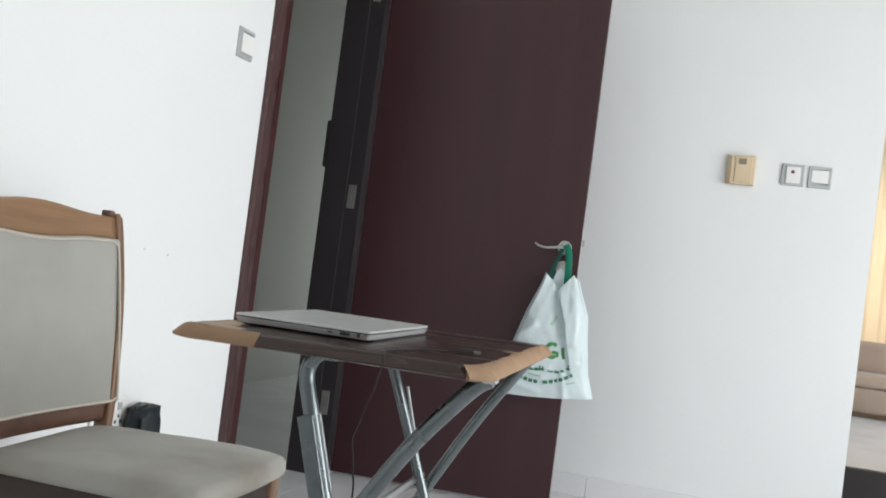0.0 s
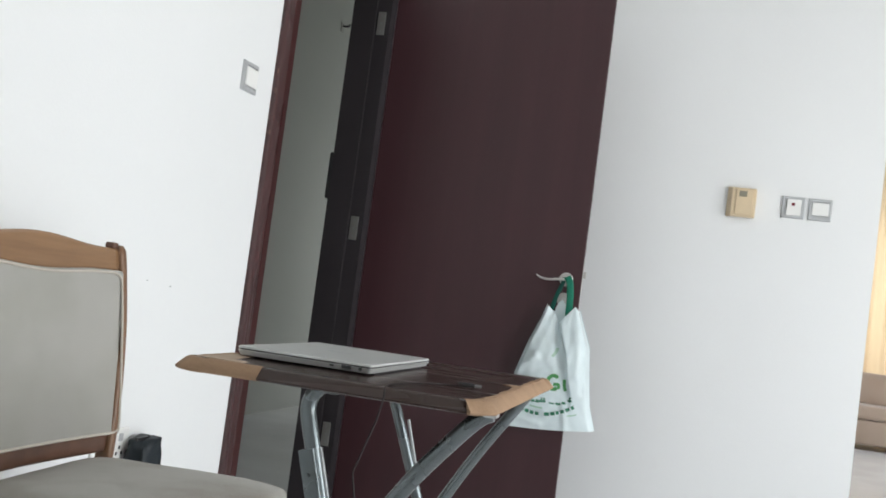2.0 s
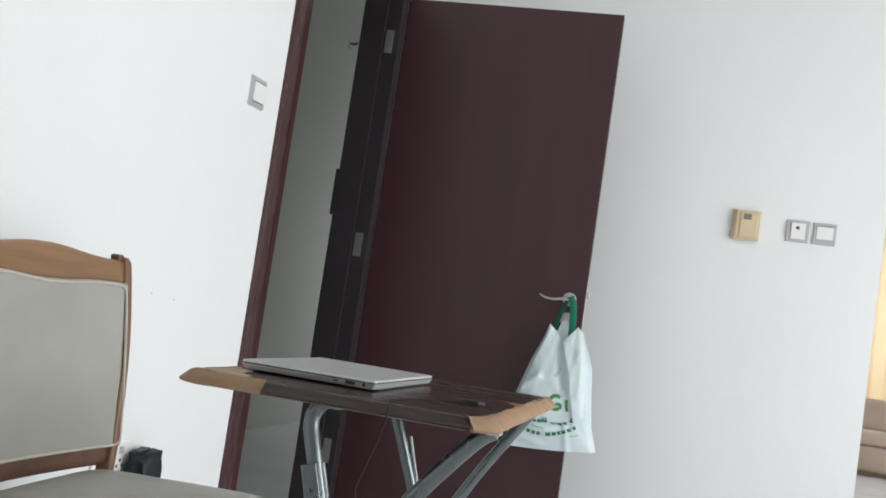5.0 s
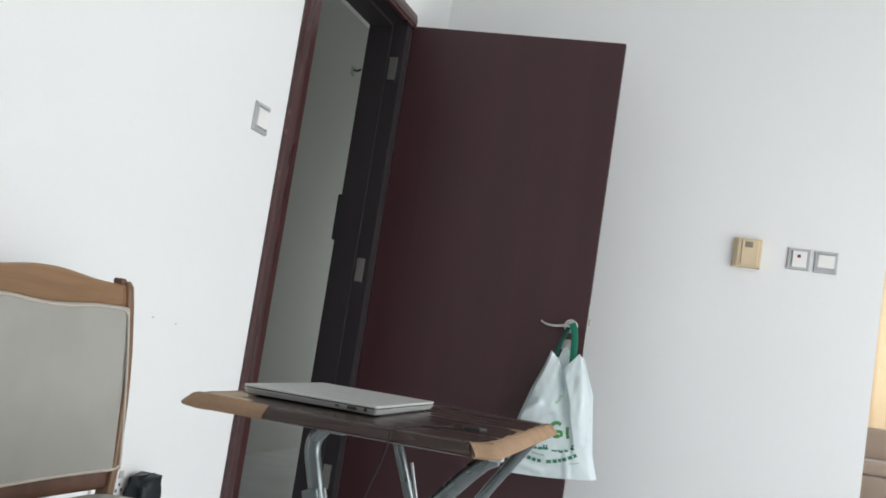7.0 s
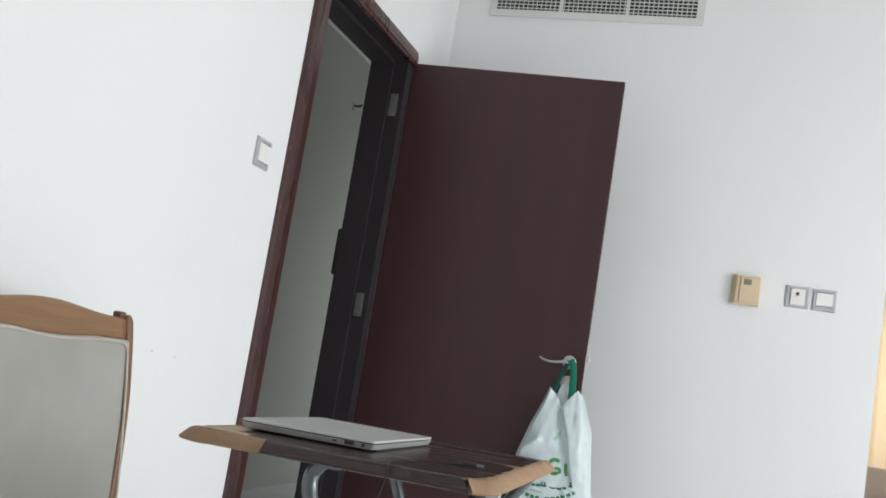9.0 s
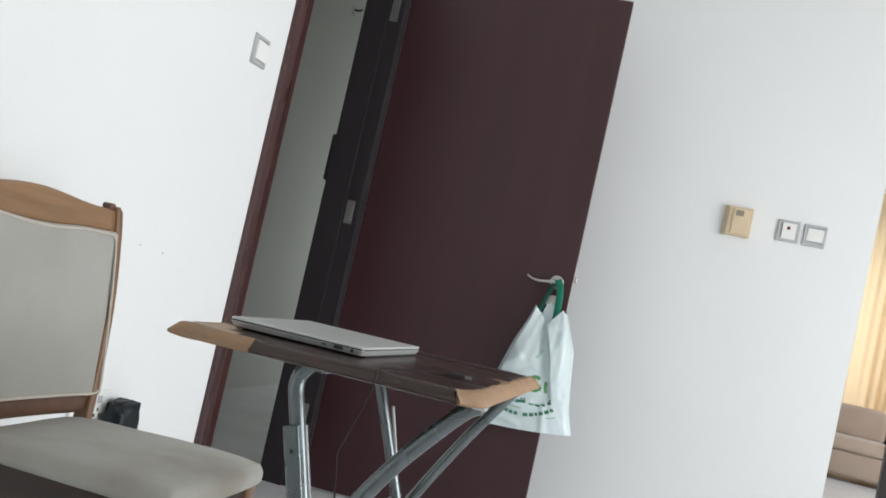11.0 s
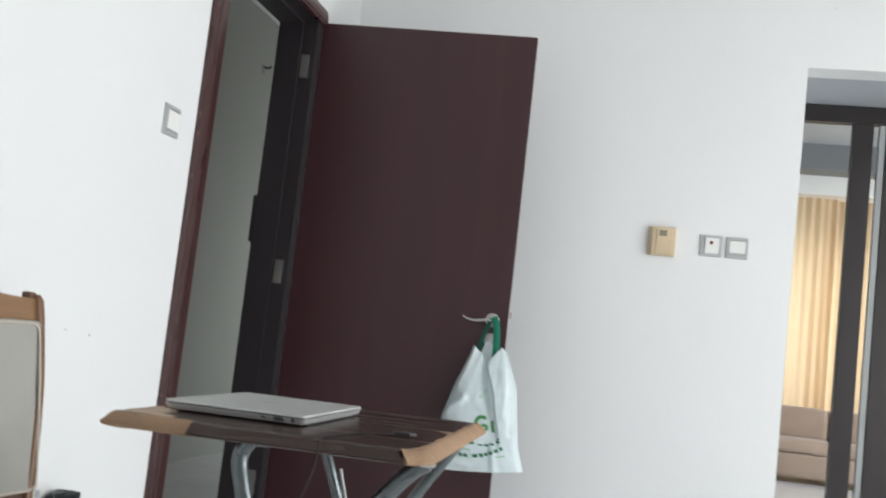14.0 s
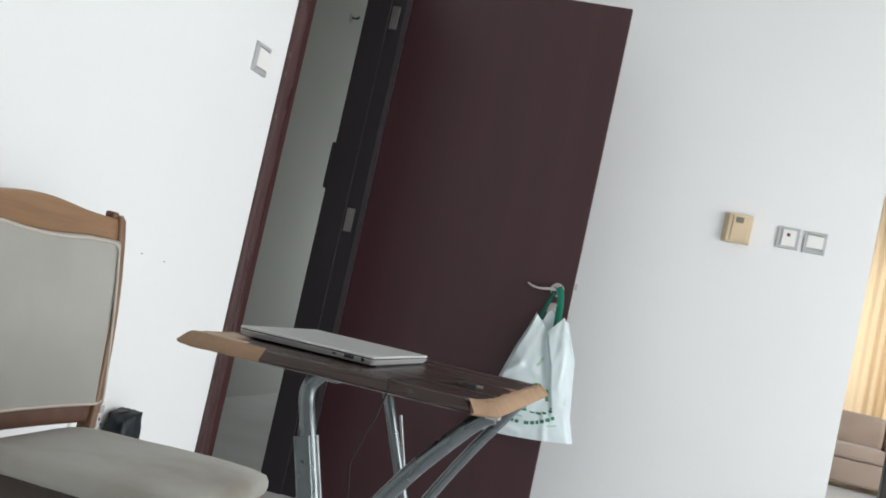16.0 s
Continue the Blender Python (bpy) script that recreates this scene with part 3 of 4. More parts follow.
th = thing("thermostat", pose(0.0225, D, 1.394), "aged yellow plastic room thermostat with a small grey display", "thermostat")
b = box(-0.059, 0.052, -0.034, 0.0, -0.059, 0.060, 0.004, 2)
for v in b.verts:
    if v.co.y < -0.02 and v.co.x < -0.03:
        v.co.x += 0.016
    if v.co.y < -0.02 and v.co.z > 0.03:
        v.co.z -= 0.004
part("body", b, M_YELLOW, th)
part("front_cover", box(-0.026, 0.040, -0.039, -0.033, -0.052, 0.050, 0.003, 2), M_YELLOW, th)
part("display", box(-0.014, 0.016, -0.0405, -0.0385, 0.020, 0.043, 0.0008), M_LCD, th, "small grey display")
for k in (-0.042, -0.030):
    part("button", box(0.040, 0.048, -0.0365, -0.0335, k, k + 0.008, 0.001), M_YELLOW, th)

for nm in (pose(XL, 2.19, 0.81, 0, 90), pose(XL, 2.30, 0.80, 0, 90), pose(0.624, D, 2.406, 90)):
    nail = thing("nail", nm, "tiny grey nail in the white painted wall", "nail", group="nails in the walls")
    part("shank", sweep([(0, 0, -0.004), (0, 0, 0.003)], circle(0.0010, 8)), M_SEAL, nail)
    part("head", sweep([(0, 0, 0.003), (0, 0, 0.0045)], circle(0.0013, 10)), M_SEAL, nail)
# socket with the black adapter, low on the wall
sock = thing("wall_socket", pose(XL, 2.125, 0.40, 0, 0, 90), "white wall socket low on the wall behind the chair", "socket")
part("plate", box(-0.073, 0.073, -0.010, 0.0, -0.043, 0.043, 0.004), M_WHITE, sock)
for k in (-0.036, 0.036):
    part("switch_rocker", box(k - 0.008, k + 0.008, -0.013, -0.009, 0.012, 0.030, 0.001), M_GREYPL, sock)
    for sx, sz in ((-0.011, -0.018), (0.011, -0.018), (0, -0.004)):
        part("pin_hole", box(k + sx - 0.0032, k + sx + 0.0032, -0.0108, -0.0095, sz - 0.004, sz + 0.004), M_BLACK, sock)

# ---------------------------------------------------------------- chair
CH = pose(-0.952, 1.580, 0, 0, 0, 2.0)
chair = thing("dining_chair", CH, "honey oak dining chair with worn grey-beige upholstery", "chair")


def lathe_post(line, w, d, scales):
    return sweep(line, rounded_rect(w, d, min(w, d) * 0.28), up=(0, 1, 0), scales=scales)


def seat_outline(grow=0.0):
    pts = [(-0.195, -0.178), (-0.03, -0.182), (0.14, -0.184), (0.198, -0.175), (0.220, -0.145), (0.229, 0.0), (0.222, 0.155), (0.200, 0.184), (0.14, 0.192), (-0.03, 0.188), (-0.195, 0.182), (-0.205, 0.0)]
    line = smooth_line([(x, y, 0) for x, y in pts] + [(pts[0][0], pts[0][1], 0)], 4)[:-1]
    return [(p.x * (1 + grow), p.y * (1 + grow)) for p in line]


def cushion():
    """A padded seat: rings of the outline that round over into a crown."""
    b = bmesh.new()
    out = seat_outline()
    levels = [(0.975, 0.431), (0.998, 0.435), (1.005, 0.444), (1.001, 0.455), (0.982, 0.464), (0.935, 0.4695), (0.80, 0.472), (0.55, 0.473), (0.25, 0.4735)]
    rings = [[b.verts.new((x * s, y * s, z)) for x, y in out] for s, z in levels]
    n = len(out)
    for r0, r1 in zip(rings, rings[1:]):
        for k in range(n):
            b.faces.new((r0[k], r0[(k + 1) % n], r1[(k + 1) % n], r1[k]))
    b.faces.new(rings[0][::-1])
    b.faces.new(rings[-1])
    for v in b.verts:
        if v.co.z > 0.44:
            v.co.z += 0.003 * noise.noise(v.co * 9.0) - 0.010 * min(1.0, max(0.0, -v.co.x / 0.2))
    return b


part("seat", cushion(), M_CLOTH, chair, "grey-beige padded seat with brown stains", smooth=True)
# apron
part("apron", box(0.176, 0.198, -0.150, 0.150, 0.335, 0.431, 0.002), M_APRON, chair)
part("apron", box(-0.185, -0.165, -0.15, 0.15, 0.335, 0.431, 0.002), M_APRON, chair)
for sy in (-1, 1):
    b = box(-0.16, 0.16, -0.010, 0.010, 0.335, 0.431, 0.002)
    part("apron", moved(b, pose(0.01, sy * 0.168, 0, 0, 0, 0)), M_APRON, chair)
    part("leg", lathe_post([(0.190, sy * 0.168, 0.0), (0.190, sy * 0.168, 0.2), (0.190, sy * 0.168, 0.431)], 0.036, 0.036, [0.72, 0.9, 1.0]), M_CHAIR_V, chair)
# rear posts run from the floor to the crest
POST = [(-0.245, 0.0), (-0.215, 0.2), (-0.198, 0.40), (-0.203, 0.55), (-0.222, 0.70), (-0.243, 0.82), (-0.256, 0.882)]
for sy in (-1, 1):
    line = smooth_line([(x, sy * (0.196 + 0.038 * min(1, max(0, (z - 0.35) / 0.4))), z) for x, z in POST], 5)
    sc = [0.85 if p.z < 0.15 else 1.0 for p in line]
    sc[-1] = 0.7
    part("rear_post", sweep(line, rounded_rect(0.034, 0.023, 0.007), up=(0, 1, 0), scales=sc), M_CHAIR_V, chair, smooth=True)


def back_x(z):
    for (xa, za), (xb, zb) in zip(POST, POST[1:]):
        if za <= z <= zb:
            return xa + (xb - xa) * (z - za) / (zb - za)
    return POST[-1][0]


def curved_rail(lo, hi, half, t, n=24, bow=0.018, shift=0.0):
    """A rail between the posts, with its own lower and upper edge, bowed to the rear."""
    b = bmesh.new()
    rings = []
    for k in range(n + 1):
        u = -1 + 2 * k / n
        z0, z1 = lo(u), hi(u)
        sx = shift - bow * (1 - u * u)
        r = min(0.006, (z1 - z0) * 0.3)
        pts = []
        for dx, z in ((-t / 2 + 0.003, z0), (t / 2 - 0.003, z0), (t / 2, z0 + r), (t / 2, z1 - r), (t / 2 - 0.004, z1), (-t / 2 + 0.004, z1), (-t / 2, z1 - r), (-t / 2, z0 + r)):
            pts.append(b.verts.new((back_x(min(max(z, 0.0), 0.88)) + sx + dx, u * half, z)))
        rings.append(pts)
    for r0, r1 in zip(rings, rings[1:]):
        for k in range(8):
            b.faces.new((r0[k], r0[(k + 1) % 8], r1[(k + 1) % 8], r1[k]))
    b.faces.new(rings[0])
    b.faces.new(rings[-1][::-1])
    return b


def crest_low(u):
    return 0.831 - 0.007 * max(0.0, 1 - (u / 0.62) ** 2) ** 1.4


def crest_high(u):
    return 0.877 + 0.014 * (0.5 + 0.5 * math.cos(math.pi * min(1.0, abs(u) / 0.85)))


part("crest_rail", curved_rail(crest_low, crest_high, 0.227, 0.022), M_CHAIR, chair, "honey oak rail with a raised middle", smooth=True)
part("lower_rail", curved_rail(lambda u: 0.467 - 0.002 * (1 - u * u), lambda u: 0.504 - 0.002 * (1 - u * u), 0.206, 0.020), M_CHAIR_DARK, chair, smooth=True)
pad = part("back_panel", curved_rail(lambda u: 0.502 - 0.002 * (1 - u * u), lambda u: crest_low(u) + 0.001, 0.224, 0.034, shift=0.002), M_CLOTH_BACK, chair, "grey-beige padded back", smooth=True)
rim = [(back_x(min(z, 0.86)) + 0.019 - 0.018 * (1 - u * u), u * 0.219, z) for u, z in
       [(-0.975, 0.511), (-0.998, 0.530), (-0.99, 0.70), (-0.995, 0.803), (-0.97, 0.821)] + [(k / 10, crest_low(k / 10) - 0.004) for k in range(-9, 10)] + [(0.97, 0.821), (0.995, 0.803), (0.99, 0.70), (0.998, 0.530), (0.975, 0.511)] + [(k / 10, 0.506 - 0.002 * (1 - k * k / 100)) for k in range(9, -10, -1)]]
part("piping", sweep(smooth_line(rim + [rim[0]], 3), circle(0.0028, 8)), M_PIPING, pad, "pale piping round the pad", smooth=True)
for sy in (-1, 1):
    part("post_cap", box(-0.268, -0.246, sy * 0.218 - 0.011, sy * 0.218 + 0.009, 0.876, 0.889, 0.004, 2), M_CHAIR_DARK, chair, "dark worn end of the rear post")

# ---------------------------------------------------------------- black shoulder bag by the wall
bag2 = thing("black_bag", pose(XL + 0.045, 2.215, 0.0, 0, 0, 90), "black leather bag standing against the white wall", "bag")
b = slab(rounded_rect(0.112, 0.080, 0.03, 5), 0.0, 0.42, bevel=0.034, seg=4)
for v in b.verts:
    k = v.co.z / 0.41
    v.co.x *= 1.08 - 0.14 * k
    v.co.y *= 1.1 - 0.35 * k
    v.co.z += 0.010 * k * math.sin(70 * v.co.x + 1.0)
    v.co += Vector((0.004 * noise.noise(v.co * 14), 0.004 * noise.noise(v.co * 11 + Vector((3, 1, 2))), 0))
part("body", b, M_NAVY, bag2, smooth=True)
part("zip", box(-0.040, 0.040, -0.004, 0.004, 0.414, 0.4235, 0.0015), M_BLACK, bag2, "black zip along the top")
part("carry_loop", sweep(smooth_line([(-0.046, -0.026, 0.30), (-0.050, -0.036, 0.36), (-0.044, -0.030, 0.405)]), rounded_rect(0.014, 0.005, 0.002)), M_NAVY, bag2, smooth=True)

# ---------------------------------------------------------------- folding table
TZ = 0.750
TB = pose(-0.449, 1.418, 0, 0, 0, 2.5)
table = thing("folding_table", TB, "small folding table with peeling dark laminate and steel legs", "table")
TW, TL, TT = 0.207, 0.292, 0.0175


def top_outline(inset=0.0):
    w, l = TW - inset, TL - inset
    c, d = 0.012, 0.030
    return [(-w + c, -l), (w - d, -l), (w - d * 0.35, -l + d * 0.28), (w, -l + d), (w, l - c), (w - c, l), (-w + c, l), (-w, l - c), (-w, -l + c)]


def top_slab():
    b = bmesh.new()
    levels = [(0.014, TZ - TT), (0.001, TZ - TT + 0.0025), (0.0, TZ - TT + 0.005), (0.0125, TZ - 0.002), (0.017, TZ)]
    rings = [[b.verts.new((x, y, z)) for x, y in top_outline(i)] for i, z in levels]
    for r0, r1 in zip(rings, rings[1:]):
        for k in range(9):
            b.faces.new((r0[k], r0[(k + 1) % 9], r1[(k + 1) % 9], r1[k]))
    b.faces.new(rings[0][::-1])
    b.faces.new(rings[-1])
    return b


top = part("tabletop", top_slab(), M_TOP, table, "dark brown laminate board peeled bare at the corners")


def ragged_patch(points, z0, z1, seed):
    """A thin bare patch with a torn outline."""
    r = random.Random(seed)
    out = []
    n = len(points)
    for k in range(n):
        a, c = Vector(points[k]), Vector(points[(k + 1) % n])
        steps = max(1, int((c - a).length / 0.008))
        for s in range(steps):
            q = a.lerp(c, s / steps)
            out.append((q.x + r.uniform(-0.0022, 0.0022), q.y + r.uniform(-0.0022, 0.0022)))
    return slab(out, z0, z1)


def edge_band(points, seed):
    """Bare board along the rim: the edge where the laminate has gone, a hair proud of it."""
    b = bmesh.new()
    r = random.Random(seed)
    line = []
    for p, q in zip(points, points[1:]):
        a, c = Vector(p), Vector(q)
        steps = max(1, int((c - a).length / 0.012))
        for s in range(steps):
            line.append(a.lerp(c, s / steps))
    line.append(Vector(points[-1]))
    prof = [(0.015, TZ - TT - 0.0006), (0.0005, TZ - TT + 0.0019), (-0.0008, TZ - TT + 0.005), (0.0118, TZ - 0.0014), (0.0166, TZ + 0.0008), (0.0205, TZ + 0.0008)]
    rings = []
    for q in line:
        n = Vector((q.x / TW, q.y / TL))
        inn = Vector((-math.copysign(1, q.x) if abs(n.x) > 0.86 else 0.0, -math.copysign(1, q.y) if abs(n.y) > 0.89 else 0.0))
        inn = inn.normalized() if inn.length else Vector((0, 0))
        j = r.uniform(-0.0025, 0.0025)
        rings.append([b.verts.new((q.x + inn.x * (i + (j if i > 0.018 else 0)), q.y + inn.y * (i + (j if i > 0.018 else 0)), z)) for i, z in prof])
    for r0, r1 in zip(rings, rings[1:]):
        for k in range(len(prof) - 1):
            b.faces.new((r0[k], r0[k + 1], r1[k + 1], r1[k]))
    return b


part("bare_edge", edge_band([(-TW, 0.02), (-TW, -TL + 0.012), (-TW + 0.012, -TL), (-0.090, -TL)], 3), M_BARE, top, "bare tan board where the laminate is gone", smooth=True)
part("bare_edge", edge_band([(0.181, -TL), (TW - 0.030, -TL), (TW - 0.0105, -TL + 0.0084), (TW, -TL + 0.030), (TW, TL - 0.012), (TW - 0.012, TL)], 4), M_BARE, top, "bare tan board where the laminate is gone", smooth=True)
part("bare_patch", ragged_patch([(-TW + 0.012, -TL + 0.03), (-0.125, -TL + 0.030), (-0.128, -TL + 0.05), (-0.15, -TL + 0.06), (-0.158, -TL + 0.13), (-TW + 0.012, -TL + 0.15)], TZ - 0.001, TZ + 0.0006, 6), M_PALE, top, "bare tan board")
part("bare_patch", ragged_patch([(TW - 0.032, -TL + 0.016), (TW - 0.016, -TL + 0.026), (TW - 0.012, TL - 0.06), (TW - 0.019, TL - 0.10), (TW - 0.0175, 0.03), (TW - 0.044, 0.013), (TW - 0.043, 0.009), (TW - 0.0185, -0.01), (TW - 0.0195, -TL + 0.10), (TW - 0.024, -TL + 0.05)], TZ - 0.001, TZ + 0.0006, 7), M_BARE, top, "bare tan board")

# legs: two crossing frames of oval tube, each with an upper bend under the top
# centre lines in x and z of the four tubes, and where each stands in y
TUBES = [
    (-0.200, 0.0104, [(-0.034, 0.733), (-0.048, 0.719), (-0.053, 0.700), (-0.045, 0.672), (-0.035, 0.640), (-0.015, 0.573), (0.152, 0.012)]),
    (0.205, 0.0088, [(-0.064, 0.733), (-0.057, 0.700), (-0.022, 0.613), (0.213, 0.012)]),
    (-0.232, 0.0106, [(0.196, 0.733), (0.180, 0.725), (0.142, 0.681), (0.107, 0.638), (0.064, 0.572), (-0.289, 0.012)]),
    (0.240, 0.0094, [(0.182, 0.733), (0.168, 0.716), (0.146, 0.683), (0.094, 0.605), (0.018, 0.468), (-0.224, 0.012)]),
]


def bent(points):
    """Straight runs with the corners cut twice."""
    p = [Vector(q) for q in points]
    for _ in range(3):
        out = [p[0]]
        for a, b in zip(p, p[1:]):
            out += [a.lerp(b, 0.25), a.lerp(b, 0.75)]
        p = out + [p[-1]]
    return p


for ty, tr, pts in TUBES:
    part("leg", sweep(bent([(px_, ty, pz) for px_, pz in pts]), circle(tr, 16), up=(0, 1, 0)), M_STEEL, table, smooth=True)
    part("foot", sweep([(pts[-1][0], ty, 0.0), (pts[-1][0], ty, 0.03)], circle(0.015, 12)), M_BLACK, table)
    part("bracket", box(pts[0][0] - 0.008, pts[0][0] + 0.008, ty - 0.012, ty + 0.012, TZ - TT - 0.004, TZ - TT + 0.001, 0.001), M_BRIGHT, table, "bright zinc bracket")
part("channel", sweep([(-0.042, -0.208, 0.648), (0.014, -0.208, 0.460)], rounded_rect(0.022, 0.016, 0.003), up=(0, 1, 0)), M_STEEL, table, "folded steel channel")
for dz in (0.0, 0.075):
    part("rivet", sweep([(-0.034 + dz * 0.30, -0.2215, 0.616 - dz), (-0.034 + dz * 0.30, -0.215, 0.616 - dz)], circle(0.003, 10)), M_STEEL, table)
for bx, ty, lo_z in ((-0.021, -0.219, 0.560), (-0.015, 0.186, 0.575)):
    part("lock_bar", sweep([(bx, ty, 0.655), (bx + (0.655 - lo_z) * 0.30, ty, lo_z)], rounded_rect(0.0045, 0.006, 0.0015), up=(0, 1, 0)), M_BAR, table, "bright zinc locking bar")
part("crossbar", sweep([(0.160, -0.2, 0.05), (0.196, 0.205, 0.05)], circle(0.008, 12)), M_STEEL, table, smooth=True)
part("pivot", sweep([(0.012, -0.245, 0.50), (0.012, 0.252, 0.50)], circle(0.006, 10)), M_BRIGHT, table)
part("support_rail", box(-0.030, -0.012, -0.21, 0.22, TZ - TT - 0.010, TZ - TT + 0.001, 0.002), M_STEEL, table)

# ---------------------------------------------------------------- laptop
LP = pose(-0.5215, 1.3835, TZ, 0, 0, 2.0)
laptop = thing("laptop", LP, "closed silver aluminium laptop on the table", "laptop")
LX, LY = 0.0970, 0.1500


def lap_slab(z0, z1, inset_low, inset_high):
    b = bmesh.new()
    o = rounded_rect(2 * LX, 2 * LY, 0.005, 4)
    rings = []
    for s, z in ((inset_low + 0.0003, z0), (inset_low, z0 + 0.0004), (inset_high, z1 - 0.0004), (inset_high + 0.0004, z1)):
        rings.append([b.verts.new((x * (1 - s / LX), y * (1 - s / LY), z)) for x, y in o])
    n = len(o)
    for r0, r1 in zip(rings, rings[1:]):
        for k in range(n):
            b.faces.new((r0[k], r0[(k + 1) % n], r1[(k + 1) % n], r1[k]))
    b.faces.new(rings[0][::-1])
    b.faces.new(rings[-1])
    return b


base = part("base", lap_slab(0.0030, 0.0100, 0.0030, 0.0), M_ALU, laptop)
part("bottom_cover", lap_slab(0.0016, 0.0031, 0.020, 0.008), M_BLACK, laptop, "black tapered underside")
part("seam", lap_slab(0.0098, 0.0122, 0.0016, 0.0016), M_BLACK, laptop, "dark seam between lid and base")
part("lid", lap_slab(0.0119, 0.0150, 0.0, 0.0006), M_ALU, laptop)
for sx in (-0.08, 0.08):
    part("rubber_foot", box(sx - 0.012, sx + 0.012, -LY + 0.03, LY - 0.03, 0.0, 0.0025, 0.0006), M_BLACK, laptop)
for x0, x1, z0, z1 in ((0.038, 0.044, 0.0066, 0.0088), (0.055, 0.0685, 0.0056, 0.0098)):
    part("port", box(x0, x1, -LY - 0.0004, -LY + 0.006, z0, z1), M_BLACK, base, "dark port")
part("audio_jack", sweep([(0.081, -LY - 0.0004, 0.0077), (0.081, -LY + 0.004, 0.0077)], circle(0.0024, 12)), M_BLACK, base, "dark round port")
part("emblem", box(-0.020, 0.016, -0.003, 0.003, 0.0148, 0.0152), M_GREYPL, laptop, "small grey bar mark")

# ---------------------------------------------------------------- cable
cable = thing("charging_cable", pose(0, 0, 0), "thin dark charging cable trailing over the table edge", "cable")
pts = [(-0.290, 1.290, TZ + 0.004), (-0.313, 1.281, TZ + 0.0025), (-0.335, 1.255, TZ + 0.0025), (-0.354, 1.218, TZ + 0.0025), (-0.361, 1.165, TZ + 0.0028), (-0.360, 1.128, TZ + 0.0022), (-0.356, 1.112, TZ - 0.012),
       (-0.361, 1.110, 0.711), (-0.369, 1.112, 0.688), (-0.377, 1.113, 0.663), (-0.382, 1.114, 0.648), (-0.379, 1.115, 0.630), (-0.376, 1.116, 0.608), (-0.374, 1.118, 0.578), (-0.383, 1.13, 0.45), (-0.40, 1.16, 0.2), (-0.41, 1.20, 0.02), (-0.43, 1.27, 0.003), (-0.46, 1.33, 0.003), (-0.44, 1.38, 0.003), (-0.40, 1.34, 0.003)]
part("cord", sweep(smooth_line(pts, 8), circle(0.0012, 8)), M_CORD, cable, smooth=True)
b = sweep([(-0.313, 1.2825, TZ + 0.0045), (-0.292, 1.2895, TZ + 0.0045)], rounded_rect(0.009, 0.006, 0.002))
part("plug_body", b, M_BLACK, cable)
part("plug_tip", sweep([(-0.293, 1.2892, TZ + 0.0045), (-0.283, 1.2925, TZ + 0.0045)], rounded_rect(0.008, 0.004, 0.0015)), M_BAR, cable, "dull metal connector")

# ---------------------------------------------------------------- plastic carrier bag on the lever
carrier = thing("carrier_bag", LEAF, "white plastic carrier bag with green print hanging from the door lever", "bag")
# local x along the leaf, y out of it (negative: to the room), z up
LEFT = [(0.0, 0.736), (0.1, 0.722), (0.3, 0.684), (0.57, 0.645), (0.8, 0.636), (1.0, 0.628)]
RIGHT = [(0.0, 0.862), (0.1, 0.878), (0.3, 0.912), (0.57, 0.925), (0.8, 0.938), (1.0, 0.965)]


def along(table_, v):
    for (a, xa), (b_, xb) in zip(table_, table_[1:]):
        if a <= v <= b_:
            return xa + (xb - xa) * (v - a) / (b_ - a)
    return table_[-1][1]


MOUTH = [(0.0, 0.892), (0.28, 0.858), (0.44, 0.822), (0.54, 0.842), (0.86, 0.892), (1.0, 0.872)]
FOLD = [(0.40, 0.872), (0.50, 0.872), (0.573, 0.862), (0.627, 0.848), (0.716, 0.831), (0.780, 0.808), (0.840, 0.788), (0.95, 0.76)]


def soft(a, b, t):
    k = min(1.0, max(0.0, (t - a) / (b - a)))
    return k * k * (3 - 2 * k)


def ridge(x, z, a, b, width):
    """How near a place is to the crease from a to b: 1 on it, 0 away from it."""
    p, q, r = Vector(a), Vector(b), Vector((x, z))
    k = min(1.0, max(0.0, (r - p).dot(q - p) / (q - p).length_squared))
    d = (r - p.lerp(q, k)).length
    return math.exp(-(d / width) ** 2)


